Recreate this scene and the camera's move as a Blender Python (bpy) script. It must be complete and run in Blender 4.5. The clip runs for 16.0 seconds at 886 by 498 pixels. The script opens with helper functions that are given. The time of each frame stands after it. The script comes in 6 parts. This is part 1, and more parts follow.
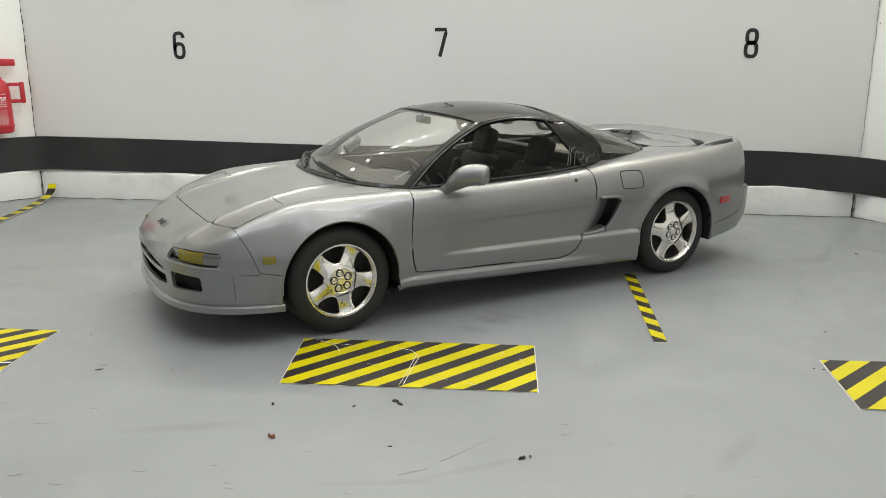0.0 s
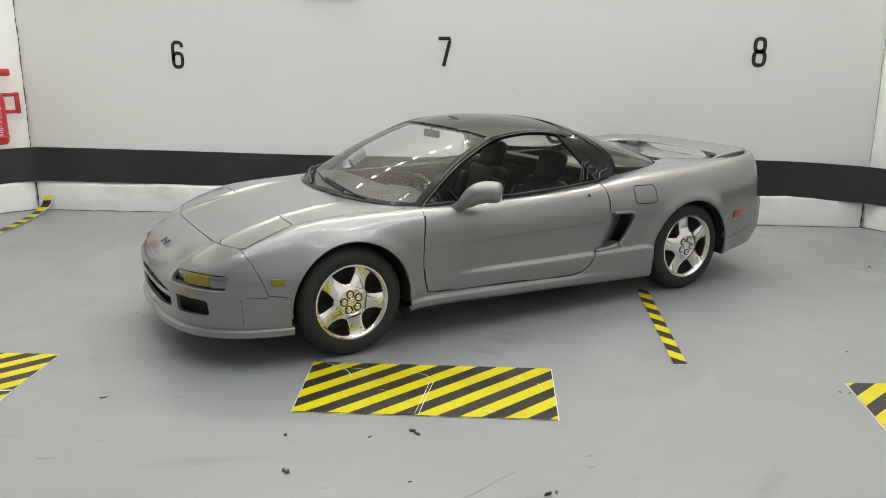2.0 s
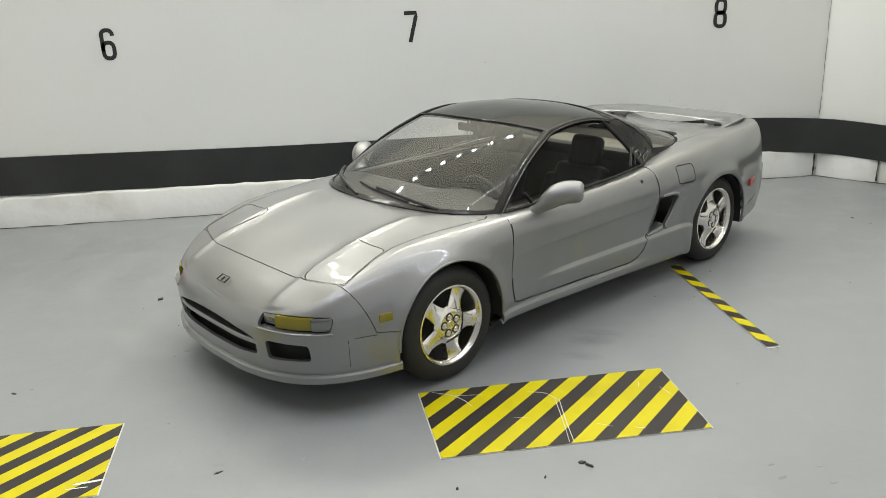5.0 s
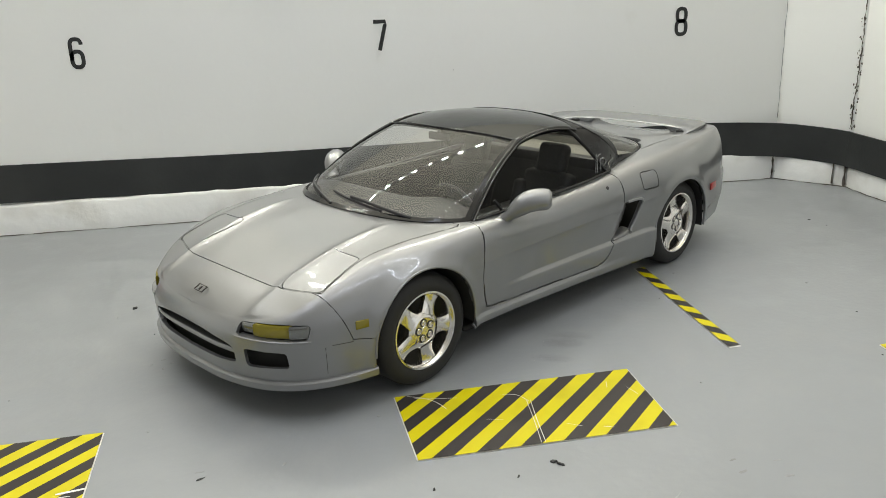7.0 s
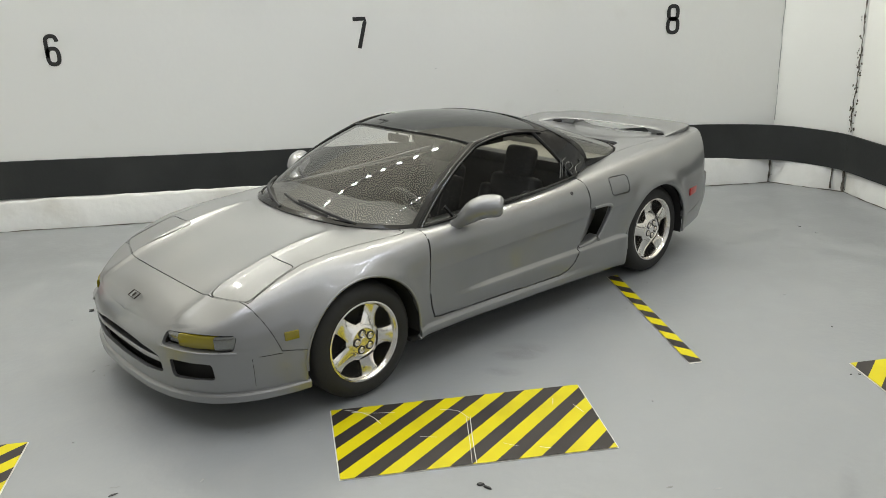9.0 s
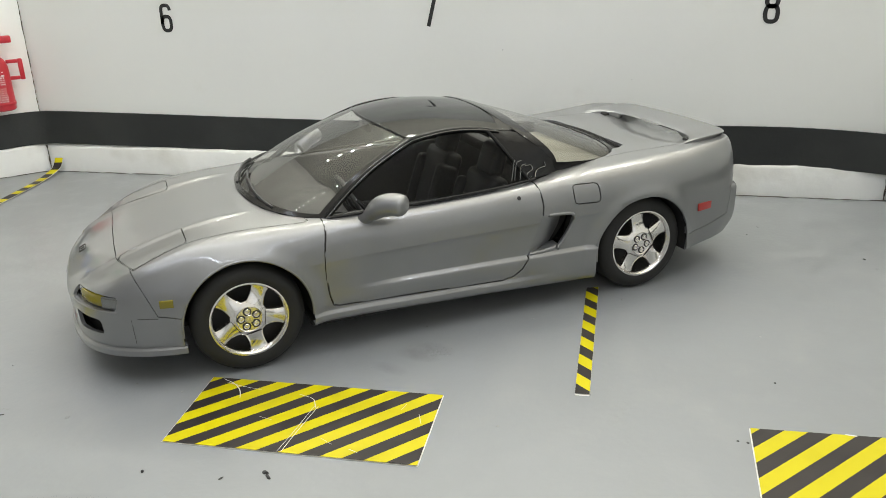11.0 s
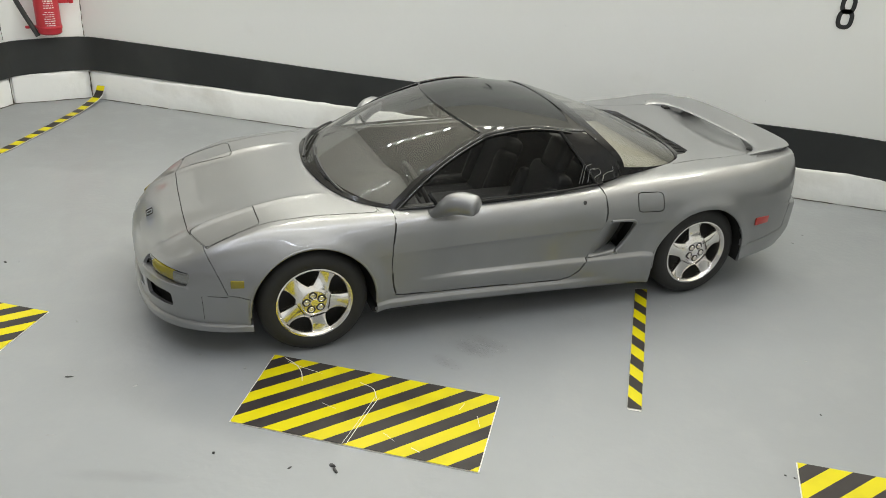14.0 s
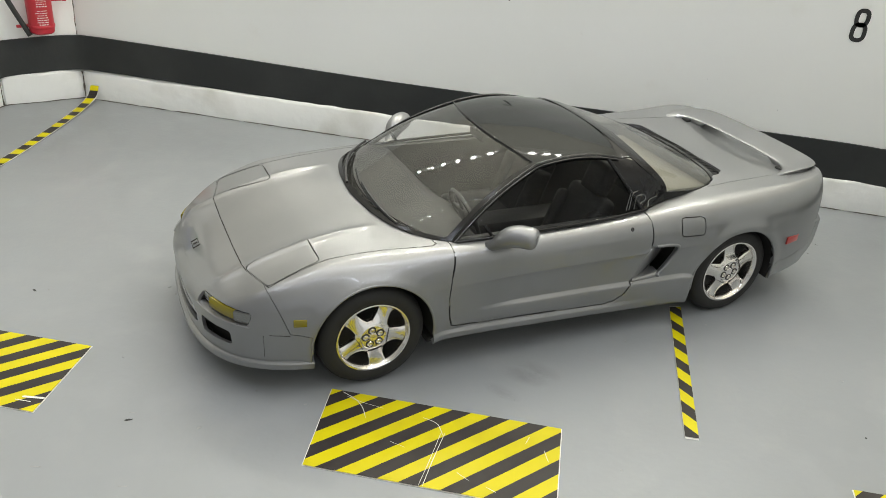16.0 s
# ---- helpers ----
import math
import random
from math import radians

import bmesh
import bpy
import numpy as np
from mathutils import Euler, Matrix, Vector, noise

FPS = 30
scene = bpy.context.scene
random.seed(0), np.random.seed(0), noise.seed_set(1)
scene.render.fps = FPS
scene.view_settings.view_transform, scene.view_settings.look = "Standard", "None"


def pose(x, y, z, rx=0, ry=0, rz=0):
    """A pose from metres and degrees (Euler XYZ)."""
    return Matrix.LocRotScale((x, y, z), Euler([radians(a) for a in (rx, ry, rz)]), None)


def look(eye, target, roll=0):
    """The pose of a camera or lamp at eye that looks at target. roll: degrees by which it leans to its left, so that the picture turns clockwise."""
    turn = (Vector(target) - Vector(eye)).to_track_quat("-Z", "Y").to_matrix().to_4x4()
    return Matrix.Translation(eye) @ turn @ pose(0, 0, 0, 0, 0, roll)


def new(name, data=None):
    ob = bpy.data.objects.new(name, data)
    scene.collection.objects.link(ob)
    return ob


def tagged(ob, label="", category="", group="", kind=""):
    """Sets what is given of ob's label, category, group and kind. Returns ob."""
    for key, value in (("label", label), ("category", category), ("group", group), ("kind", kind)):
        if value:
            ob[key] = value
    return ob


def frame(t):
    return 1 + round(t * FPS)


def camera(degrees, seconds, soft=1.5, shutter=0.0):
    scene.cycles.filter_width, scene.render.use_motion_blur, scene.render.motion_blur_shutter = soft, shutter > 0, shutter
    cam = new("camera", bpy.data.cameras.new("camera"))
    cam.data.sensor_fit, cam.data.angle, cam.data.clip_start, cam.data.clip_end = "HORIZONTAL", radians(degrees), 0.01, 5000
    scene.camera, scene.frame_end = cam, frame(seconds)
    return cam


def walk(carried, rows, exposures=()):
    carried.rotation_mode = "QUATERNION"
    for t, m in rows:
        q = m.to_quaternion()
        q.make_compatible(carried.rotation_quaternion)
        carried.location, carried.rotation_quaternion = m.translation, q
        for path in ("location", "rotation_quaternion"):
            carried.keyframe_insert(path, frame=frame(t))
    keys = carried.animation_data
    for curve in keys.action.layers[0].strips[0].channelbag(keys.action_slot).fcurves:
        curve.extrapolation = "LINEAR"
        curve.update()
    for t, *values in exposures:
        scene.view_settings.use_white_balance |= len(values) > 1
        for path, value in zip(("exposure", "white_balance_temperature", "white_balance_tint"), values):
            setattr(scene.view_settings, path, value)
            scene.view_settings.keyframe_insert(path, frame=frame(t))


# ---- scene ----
# A silver one-eighteenth scale model coupe in a model garage. Lengths below are those of the full-size
# place; S turns them into the model's true metres.
S = 1 / 18
cam = camera(58.0, 16.0, soft=0.3)
PATH = [
    (0, (0.344, 0.049, 1.609), (0.125, 1.973, 1.109), 0.1),
    (0.5, (0.39, 0.113, 1.577), (0.176, 2.038, 1.078), -0.1),
    (1, (0.386, 0.08, 1.581), (0.173, 2.005, 1.083), -0.3),
    (1.5, (0.293, 0.139, 1.573), (0.076, 2.064, 1.076), -0.3),
    (2, (0.216, 0.18, 1.676), (0.015, 2.107, 1.18), -0.0),
    (2.5, (0.093, 0.293, 1.78), (-0.096, 2.219, 1.276), -0.2),
    (3, (-0.231, 0.402, 1.887), (-0.407, 2.319, 1.345), -0.7),
    (3.5, (-0.615, 0.415, 1.959), (-0.745, 2.328, 1.39), -0.8),
    (4, (-0.73, 0.475, 2.017), (-0.749, 2.38, 1.41), -0.7),
    (4.2, (-0.846, 0.535, 1.963), (-0.809, 2.439, 1.351), -1.1),
    (6.3, (-1.184, 0.461, 2.013), (-0.928, 2.336, 1.364), -2.4),
    (6.5, (-1.181, 0.441, 2.035), (-0.921, 2.316, 1.389), -2.3),
    (7, (-1.14, 0.435, 2.035), (-0.874, 2.315, 1.405), -2.2),
    (7.5, (-1.183, 0.455, 2.019), (-0.912, 2.337, 1.397), -2.1),
    (8, (-1.074, 0.46, 2.062), (-0.806, 2.342, 1.439), -2.0),
    (8.5, (-0.911, 0.543, 1.99), (-0.645, 2.423, 1.36), -1.9),
    (8.7, (-0.841, 0.539, 2.004), (-0.584, 2.419, 1.372), -2.0),
    (10.8, (1.074, 0.818, 2.118), (0.623, 2.635, 1.412), -2.2),
    (11, (1.25, 0.716, 2.18), (0.805, 2.53, 1.464), -1.9),
    (11.5, (1.552, 0.554, 2.077), (1.0, 2.339, 1.362), -1.3),
    (12, (1.546, 0.304, 2.234), (0.925, 2.094, 1.593), 1.0),
    (12.5, (1.557, 0.491, 2.174), (0.952, 2.29, 1.544), 1.3),
    (13, (1.522, 0.495, 2.233), (0.933, 2.295, 1.59), 1.3),
    (13.5, (1.221, 0.475, 2.464), (0.706, 2.276, 1.762), 2.3),
    (14, (0.845, 0.736, 2.568), (0.426, 2.479, 1.681), 3.6),
    (14.5, (0.534, 0.827, 2.823), (0.181, 2.547, 1.866), 5.1),
    (15, (0.433, 0.716, 2.936), (0.109, 2.445, 1.985), 5.0),
    (15.5, (0.434, 0.726, 2.899), (0.11, 2.454, 1.946), 4.8),
    (16, (0.211, 0.754, 2.845), (-0.075, 2.491, 1.896), 5.0),
]
walk(cam, [(t, look(tuple(S * v for v in eye), tuple(S * v for v in target), roll)) for t, eye, target, roll in PATH],
     exposures=[(0.0, 0.0), (1.0, 0.03), (4.0, 0.03), (8.7, -0.01), (10.8, 0.12), (11.0, 0.12), (11.5, 0.09), (12.0, -0.01), (12.5, 0.0), (13.0, 0.0), (13.5, 0.03), (14.0, 0.09), (14.5, 0.14), (15.0, 0.04), (16.0, 0.04)])

# ---- world and lamps ----
world = bpy.data.worlds.new("room_light")
scene.world = world
world.use_nodes = True
wn = world.node_tree.nodes
bg = wn["Background"]
tc, up = wn.new("ShaderNodeTexCoord"), wn.new("ShaderNodeMapRange")
up.interpolation_type = "SMOOTHSTEP"
up.inputs["From Min"].default_value, up.inputs["From Max"].default_value = 0.55, 1.0
up.inputs["To Min"].default_value, up.inputs["To Max"].default_value = 0.305, 1.90
lean = wn.new("ShaderNodeVectorMath")  # the room is brightest overhead
lean.operation = "DOT_PRODUCT"
lean.inputs[1].default_value = (0.0, 0.30, 0.954)
world.node_tree.links.new(tc.outputs["Generated"], lean.inputs[0])
world.node_tree.links.new(lean.outputs["Value"], up.inputs["Value"])
side, glow, both_lights = wn.new("ShaderNodeVectorMath"), wn.new("ShaderNodeMapRange"), wn.new("ShaderNodeMath")
side.operation = "DOT_PRODUCT"  # an added glow from the front and right, to brighten the car's side
side.inputs[1].default_value = (0.78, -0.58, 0.22)
glow.interpolation_type = "SMOOTHSTEP"
glow.inputs["From Min"].default_value, glow.inputs["From Max"].default_value = 0.25, 1.0
glow.inputs["To Min"].default_value, glow.inputs["To Max"].default_value = 0.0, 0.50
both_lights.operation = "ADD"
world.node_tree.links.new(tc.outputs["Generated"], side.inputs[0])
world.node_tree.links.new(side.outputs["Value"], glow.inputs["Value"])
world.node_tree.links.new(up.outputs["Result"], both_lights.inputs[0])
world.node_tree.links.new(glow.outputs["Result"], both_lights.inputs[1])
world.node_tree.links.new(both_lights.outputs[0], bg.inputs[1])
hue = wn.new("ShaderNodeMix")
hue.data_type = "RGBA"
hue.inputs["A"].default_value, hue.inputs["B"].default_value = (0.93, 0.955, 0.95, 1), (1.02, 0.985, 0.82, 1)
warm = wn.new("ShaderNodeMapRange")
warm.inputs["From Min"].default_value, warm.inputs["From Max"].default_value = 0.0, 0.5
world.node_tree.links.new(lean.outputs["Value"], warm.inputs["Value"])
world.node_tree.links.new(warm.outputs["Result"], hue.inputs["Factor"])
world.node_tree.links.new(hue.outputs["Result"], bg.inputs[0])
scene.view_settings.exposure = 0.0


# ---- materials ----


def material(name, colour, rough=0.5, metal=0.0, **more):
    m = bpy.data.materials.new(name)
    m.use_nodes = True
    b = m.node_tree.nodes["Principled BSDF"]
    b.inputs["Base Color"].default_value = (*colour, 1)
    b.inputs["Roughness"].default_value = rough
    b.inputs["Metallic"].default_value = metal
    for key, value in more.items():
        b.inputs[key.replace("_", " ")].default_value = value
    return m


def mottle(m, other, scale, low=0.4, high=0.7, detail=6.0, roughs=None, bump=0.0, bump_scale=None, coords="Object"):
    """Mixes a second colour into a material by noise, with gloss and relief to go with it. scale: blotches to a model metre."""
    t = m.node_tree
    n, k = t.nodes, t.links
    b = n["Principled BSDF"]
    tc = n.new("ShaderNodeTexCoord")
    no = n.new("ShaderNodeTexNoise")
    no.inputs["Scale"].default_value, no.inputs["Detail"].default_value = scale, detail
    k.new(tc.outputs[coords], no.inputs["Vector"])
    ramp = n.new("ShaderNodeMapRange")
    ramp.inputs["From Min"].default_value, ramp.inputs["From Max"].default_value = low, high
    k.new(no.outputs["Fac"], ramp.inputs["Value"])
    mix = n.new("ShaderNodeMix")
    mix.data_type = "RGBA"
    if b.inputs["Base Color"].is_linked:
        k.new(b.inputs["Base Color"].links[0].from_socket, mix.inputs["A"])
    else:
        mix.inputs["A"].default_value = b.inputs["Base Color"].default_value
    mix.inputs["B"].default_value = (*other, 1)
    k.new(ramp.outputs["Result"], mix.inputs["Factor"])
    k.new(mix.outputs["Result"], b.inputs["Base Color"])
    if roughs:
        rr = n.new("ShaderNodeMapRange")
        rr.inputs["From Min"].default_value, rr.inputs["From Max"].default_value = 0.3, 0.7
        rr.inputs["To Min"].default_value, rr.inputs["To Max"].default_value = roughs
        k.new(no.outputs["Fac"], rr.inputs["Value"])
        k.new(rr.outputs["Result"], b.inputs["Roughness"])
    if bump:
        fine = n.new("ShaderNodeTexNoise")
        fine.inputs["Scale"].default_value, fine.inputs["Detail"].default_value = bump_scale or scale * 8, 5.0
        k.new(tc.outputs[coords], fine.inputs["Vector"])
        bp = n.new("ShaderNodeBump")
        bp.inputs["Strength"].default_value, bp.inputs["Distance"].default_value = bump, 0.0006
        k.new(fine.outputs["Fac"], bp.inputs["Height"])
        k.new(bp.outputs["Normal"], b.inputs["Normal"])
    return m


WALL = mottle(mottle(material("wall_paint", (0.88, 0.88, 0.845), 0.55), (0.85, 0.85, 0.82), 6, 0.45, 0.75), (0.80, 0.79, 0.74), 34, 0.66, 0.86, roughs=(0.42, 0.62), bump=0.10, bump_scale=330)
KERB = mottle(material("kerb_paint", (0.82, 0.82, 0.80), 0.6), (0.58, 0.565, 0.52), 30, 0.52, 0.80, bump=0.8, bump_scale=130)
FLOOR = mottle(mottle(material("floor_paint", (0.272, 0.285, 0.297), 0.42), (0.246, 0.256, 0.266), 9, 0.4, 0.75), (0.294, 0.304, 0.314), 60, 0.5, 0.8, roughs=(0.30, 0.48), bump=0.12, bump_scale=420)
BAND = mottle(material("black_band", (0.018, 0.020, 0.020), 0.62), (0.032, 0.034, 0.033), 24, 0.4, 0.7, bump=0.15, bump_scale=600)
CRACK = mottle(material("crack_dirt", (0.055, 0.045, 0.035), 0.9), (0.16, 0.14, 0.12), 400, 0.4, 0.7)
INK = material("digit_ink", (0.02, 0.02, 0.02), 0.6)
YELLOW = mottle(material("tape_yellow", (0.62, 0.54, 0.004), 0.42, Specular_IOR_Level=0.2), (0.52, 0.45, 0.01), 70, 0.5, 0.8, roughs=(0.3, 0.5))
BLACK_TAPE = mottle(material("tape_black", (0.030, 0.026, 0.026), 0.5, Specular_IOR_Level=0.2), (0.050, 0.044, 0.042), 60, 0.4, 0.75, roughs=(0.3, 0.55))
NOTE = mottle(material("note_paper", (0.86, 0.86, 0.84), 0.6), (0.82, 0.82, 0.80), 30, 0.4, 0.7)
TABLE = mottle(material("table_top", (0.10, 0.085, 0.070), 0.5), (0.075, 0.062, 0.05), 12, 0.35, 0.7, bump=0.1, bump_scale=200)
PAPER = mottle(material("tape_paper", (0.78, 0.77, 0.74), 0.7), (0.55, 0.54, 0.5), 150, 0.5, 0.8)
PAINT = mottle(material("silver_paint", (0.242, 0.245, 0.253), 0.42, 0.80, Coat_Weight=0.9, Coat_Roughness=0.06), (0.275, 0.278, 0.286), 45, 0.3, 0.7, roughs=(0.38, 0.45), bump=0.03, bump_scale=1500)
GLOSS_BLACK = mottle(material("gloss_black", (0.010, 0.010, 0.011), 0.08, 0.0, Specular_IOR_Level=0.32), (0.016, 0.016, 0.016), 60, 0.4, 0.7, roughs=(0.04, 0.10), bump=0.22, bump_scale=500)
ROOF_BLACK = mottle(material("roof_black", (0.014, 0.016, 0.015), 0.07, Specular_IOR_Level=0.24), (0.022, 0.023, 0.022), 30, 0.4, 0.7, roughs=(0.05, 0.10))
PILLAR = mottle(material("pillar_black", (0.008, 0.008, 0.009), 0.22, Specular_IOR_Level=0.10), (0.013, 0.013, 0.013), 60, 0.4, 0.7, roughs=(0.15, 0.3))
GLINT_BEAD = mottle(material("glint_bead_black", (0.012, 0.012, 0.013), 0.12, Specular_IOR_Level=1.0), (0.02, 0.02, 0.02), 60, 0.4, 0.7, roughs=(0.06, 0.18), bump=0.3, bump_scale=700)
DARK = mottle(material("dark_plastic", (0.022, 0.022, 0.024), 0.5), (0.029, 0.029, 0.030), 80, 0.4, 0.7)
UNDER = mottle(material("underbody_black", (0.016, 0.016, 0.016), 0.8), (0.022, 0.021, 0.020), 90, 0.4, 0.7)
SEAM = material("panel_gap", (0.045, 0.043, 0.040), 0.8)
RUBBER = mottle(material("tyre_rubber", (0.013, 0.013, 0.013), 0.7), (0.019, 0.019, 0.018), 90, 0.4, 0.75, roughs=(0.62, 0.8), bump=0.15, bump_scale=900)
CHROME = mottle(material("chrome", (0.84, 0.815, 0.785), 0.18, 1.0), (0.80, 0.78, 0.75), 120, 0.4, 0.7, roughs=(0.13, 0.24))
STEEL = mottle(material("door_steel", (0.50, 0.51, 0.50), 0.36, 0.75), (0.40, 0.41, 0.41), 28, 0.35, 0.7, roughs=(0.28, 0.48), bump=0.2, bump_scale=300)
RED = mottle(material("extinguisher_red", (0.50, 0.028, 0.042), 0.34), (0.46, 0.018, 0.025), 60, 0.4, 0.7, bump=0.1, bump_scale=300)
HOSE = material("hose_black", (0.03, 0.032, 0.03), 0.5)
WHITE = material("white_print", (0.75, 0.70, 0.70), 0.6)
BLUE = mottle(material("sign_blue", (0.045, 0.12, 0.42), 0.4), (0.06, 0.14, 0.45), 60)
GREEN = material("sign_green", (0.04, 0.30, 0.10), 0.4)
AMBER = material("amber_lens", (0.20, 0.165, 0.008), 0.22, 0.0, Coat_Weight=0.4)
CLEAR = material("clear_lens", (0.20, 0.205, 0.20), 0.10, 0.7, Coat_Weight=0.6)
RED_LENS = material("red_lens", (0.38, 0.035, 0.03), 0.3, 0.0, Coat_Weight=0.4)
SEAT = mottle(material("seat_vinyl", (0.009, 0.010, 0.012), 0.55, Specular_IOR_Level=0.25), (0.013, 0.013, 0.016), 60, 0.4, 0.7)
SHELF = mottle(material("shelf_grey", (0.27, 0.26, 0.22), 0.6), (0.22, 0.21, 0.18), 60, 0.4, 0.7)
GRIME = mottle(material("floor_grime", (0.22, 0.22, 0.22), 0.6), (0.33, 0.335, 0.34), 260, 0.35, 0.6)
RUST = mottle(material("rust_crumb", (0.25, 0.09, 0.045), 0.9), (0.12, 0.05, 0.03), 500)
LED = bpy.data.materials.new("led_bulb")
LED.use_nodes = True
LED.node_tree.nodes["Principled BSDF"].inputs["Emission Color"].default_value = (0.985, 0.985, 0.88, 1)
LED.node_tree.nodes["Principled BSDF"].inputs["Emission Strength"].default_value = 190.0
COOL_LED = LED.copy()
COOL_LED.name = "cool_led_bulb"
COOL_LED.node_tree.nodes["Principled BSDF"].inputs["Emission Color"].default_value = (0.86, 0.93, 1.08, 1)
COOL_LED.node_tree.nodes["Principled BSDF"].inputs["Emission Strength"].default_value = 32.0


def glass(name, colour, dull, mirror_like, glance=0.9):
    """Thin clear plastic: mostly see-through, with a mirror coat that grows at a glance and a slight film of haze."""
    m = bpy.data.materials.new(name)
    m.use_nodes = True
    n, k = m.node_tree.nodes, m.node_tree.links
    n.clear()
    out = n.new("ShaderNodeOutputMaterial")
    clear, gloss, haze = n.new("ShaderNodeBsdfTransparent"), n.new("ShaderNodeBsdfGlossy"), n.new("ShaderNodeBsdfDiffuse")
    clear.inputs["Color"].default_value = (*colour, 1)
    gloss.inputs["Roughness"].default_value = 0.03
    haze.inputs["Color"].default_value = (0.70, 0.685, 0.60, 1)
    face, power, fres = n.new("ShaderNodeLayerWeight"), n.new("ShaderNodeMath"), n.new("ShaderNodeMapRange")
    one, two = n.new("ShaderNodeMixShader"), n.new("ShaderNodeMixShader")
    face.inputs["Blend"].default_value = 0.5
    power.operation = "POWER"
    power.inputs[1].default_value = 4.0
    fres.inputs["To Min"].default_value, fres.inputs["To Max"].default_value = mirror_like, glance
    k.new(face.outputs["Facing"], power.inputs[0])
    k.new(power.outputs[0], fres.inputs["Value"])
    tc, no, rg = n.new("ShaderNodeTexCoord"), n.new("ShaderNodeTexNoise"), n.new("ShaderNodeMapRange")
    no.inputs["Scale"].default_value, no.inputs["Detail"].default_value = 25.0, 5.0
    rg.inputs["From Min"].default_value, rg.inputs["From Max"].default_value = 0.35, 0.75
    rg.inputs["To Min"].default_value, rg.inputs["To Max"].default_value = dull * 0.5, dull * 1.6
    k.new(tc.outputs["Object"], no.inputs["Vector"])
    k.new(no.outputs["Fac"], rg.inputs["Value"])
    k.new(rg.outputs["Result"], one.inputs["Fac"])
    k.new(clear.outputs[0], one.inputs[1])
    k.new(haze.outputs[0], one.inputs[2])
    k.new(fres.outputs[0], two.inputs["Fac"])
    k.new(one.outputs[0], two.inputs[1])
    k.new(gloss.outputs[0], two.inputs[2])
    k.new(two.outputs[0], out.inputs["Surface"])
    return m


SCREEN = glass("windscreen_plastic", (0.95, 0.95, 0.93), 0.046, 0.038)
REAR_GLASS = glass("rear_window_plastic", (0.90, 0.90, 0.87), 0.055, 0.10)
WINDOW = glass("window_plastic", (0.93, 0.93, 0.93), 0.012, 0.004, 0.25)

# ---- helpers for meshes ----


def link_mesh(name, bm, mats, smooth=None):
    """A bmesh in full-size metres as an object in model metres. smooth: the angle in degrees under which edges are shaded round."""
    bmesh.ops.scale(bm, vec=(S, S, S), verts=bm.verts)
    if smooth is not None:
        bm.normal_update()
        for fc in bm.faces:
            fc.smooth = True
        for e in bm.edges:
            e.smooth = len(e.link_faces) == 2 and e.calc_face_angle(0.0) < radians(smooth)
    me = bpy.data.meshes.new(name)
    bm.to_mesh(me)
    bm.free()
    for m in mats if isinstance(mats, (list, tuple)) else [mats]:
        me.materials.append(m)
    return new(name, me)


def part(name, bm, mats, parent, label="", smooth=None):
    ob = link_mesh(name, bm, mats, smooth)
    ob.parent = parent
    if label:
        ob["label"] = label
    return ob


def thing(name, x, y, z, turn, label, category, group="", kind=""):
    ob = new(name)
    ob.empty_display_size = 0.01
    ob.matrix_basis = pose(x * S, y * S, z * S, 0, 0, turn)
    return tagged(ob, label, category, group, kind)


def add_box(bm, x0, x1, y0, y1, z0, z1, bevel=0.0, steps=1, m=None):
    got = bmesh.ops.create_cube(bm, size=1, matrix=Matrix.LocRotScale(((x0 + x1) / 2, (y0 + y1) / 2, (z0 + z1) / 2), None, (x1 - x0, y1 - y0, z1 - z0)))
    vs = got["verts"]
    if bevel:
        es = list({e for v in vs for e in v.link_edges})
        made = bmesh.ops.bevel(bm, geom=es, offset=bevel, segments=steps, affect="EDGES", profile=0.5)
        vs = list({v for fc in made["faces"] for v in fc.verts} | {v for v in vs if v.is_valid})
    if m is not None:
        bmesh.ops.transform(bm, matrix=m, verts=vs)
    return vs


def add_lathe(bm, profile, steps, m, close=False):
    """Turns a profile of (radius, height) round z, then moves it by m."""
    rings = []
    for r, h in profile:
        rings.append([bm.verts.new(m @ Vector((r * math.cos(2 * math.pi * i / steps), r * math.sin(2 * math.pi * i / steps), h))) for i in range(steps)])
    for a, b in zip(rings, rings[1:] + (rings[:1] if close else [])):
        for i in range(steps):
            j = (i + 1) % steps
            bm.faces.new((a[i], a[j], b[j], b[i]))
    if not close:
        bm.faces.new(rings[0][::-1])
        bm.faces.new(rings[-1])
    bmesh.ops.recalc_face_normals(bm, faces=bm.faces)


def add_tube(bm, points, radius, sides=8, flat=1.0, ref=(0, 0, 1)):
    """A round bar along points, with closed ends. flat: its height over its width."""
    pts = [Vector(p) for p in points]
    rings = []
    for i, p in enumerate(pts):
        d = (pts[min(i + 1, len(pts) - 1)] - pts[max(i - 1, 0)]).normalized()
        u = d.cross(Vector(ref))
        u = u.normalized() if u.length > 1e-4 else Vector((1, 0, 0))
        w = u.cross(d)
        r = radius[i] if isinstance(radius, (list, tuple)) else radius
        rings.append([bm.verts.new(p + u * r * math.cos(2 * math.pi * k / sides) + w * r * flat * math.sin(2 * math.pi * k / sides)) for k in range(sides)])
    for a, b in zip(rings, rings[1:]):
        for k in range(sides):
            j = (k + 1) % sides
            bm.faces.new((a[k], a[j], b[j], b[k]))
    bm.faces.new(rings[0][::-1])
    bm.faces.new(rings[-1])
    bmesh.ops.recalc_face_normals(bm, faces=bm.faces)


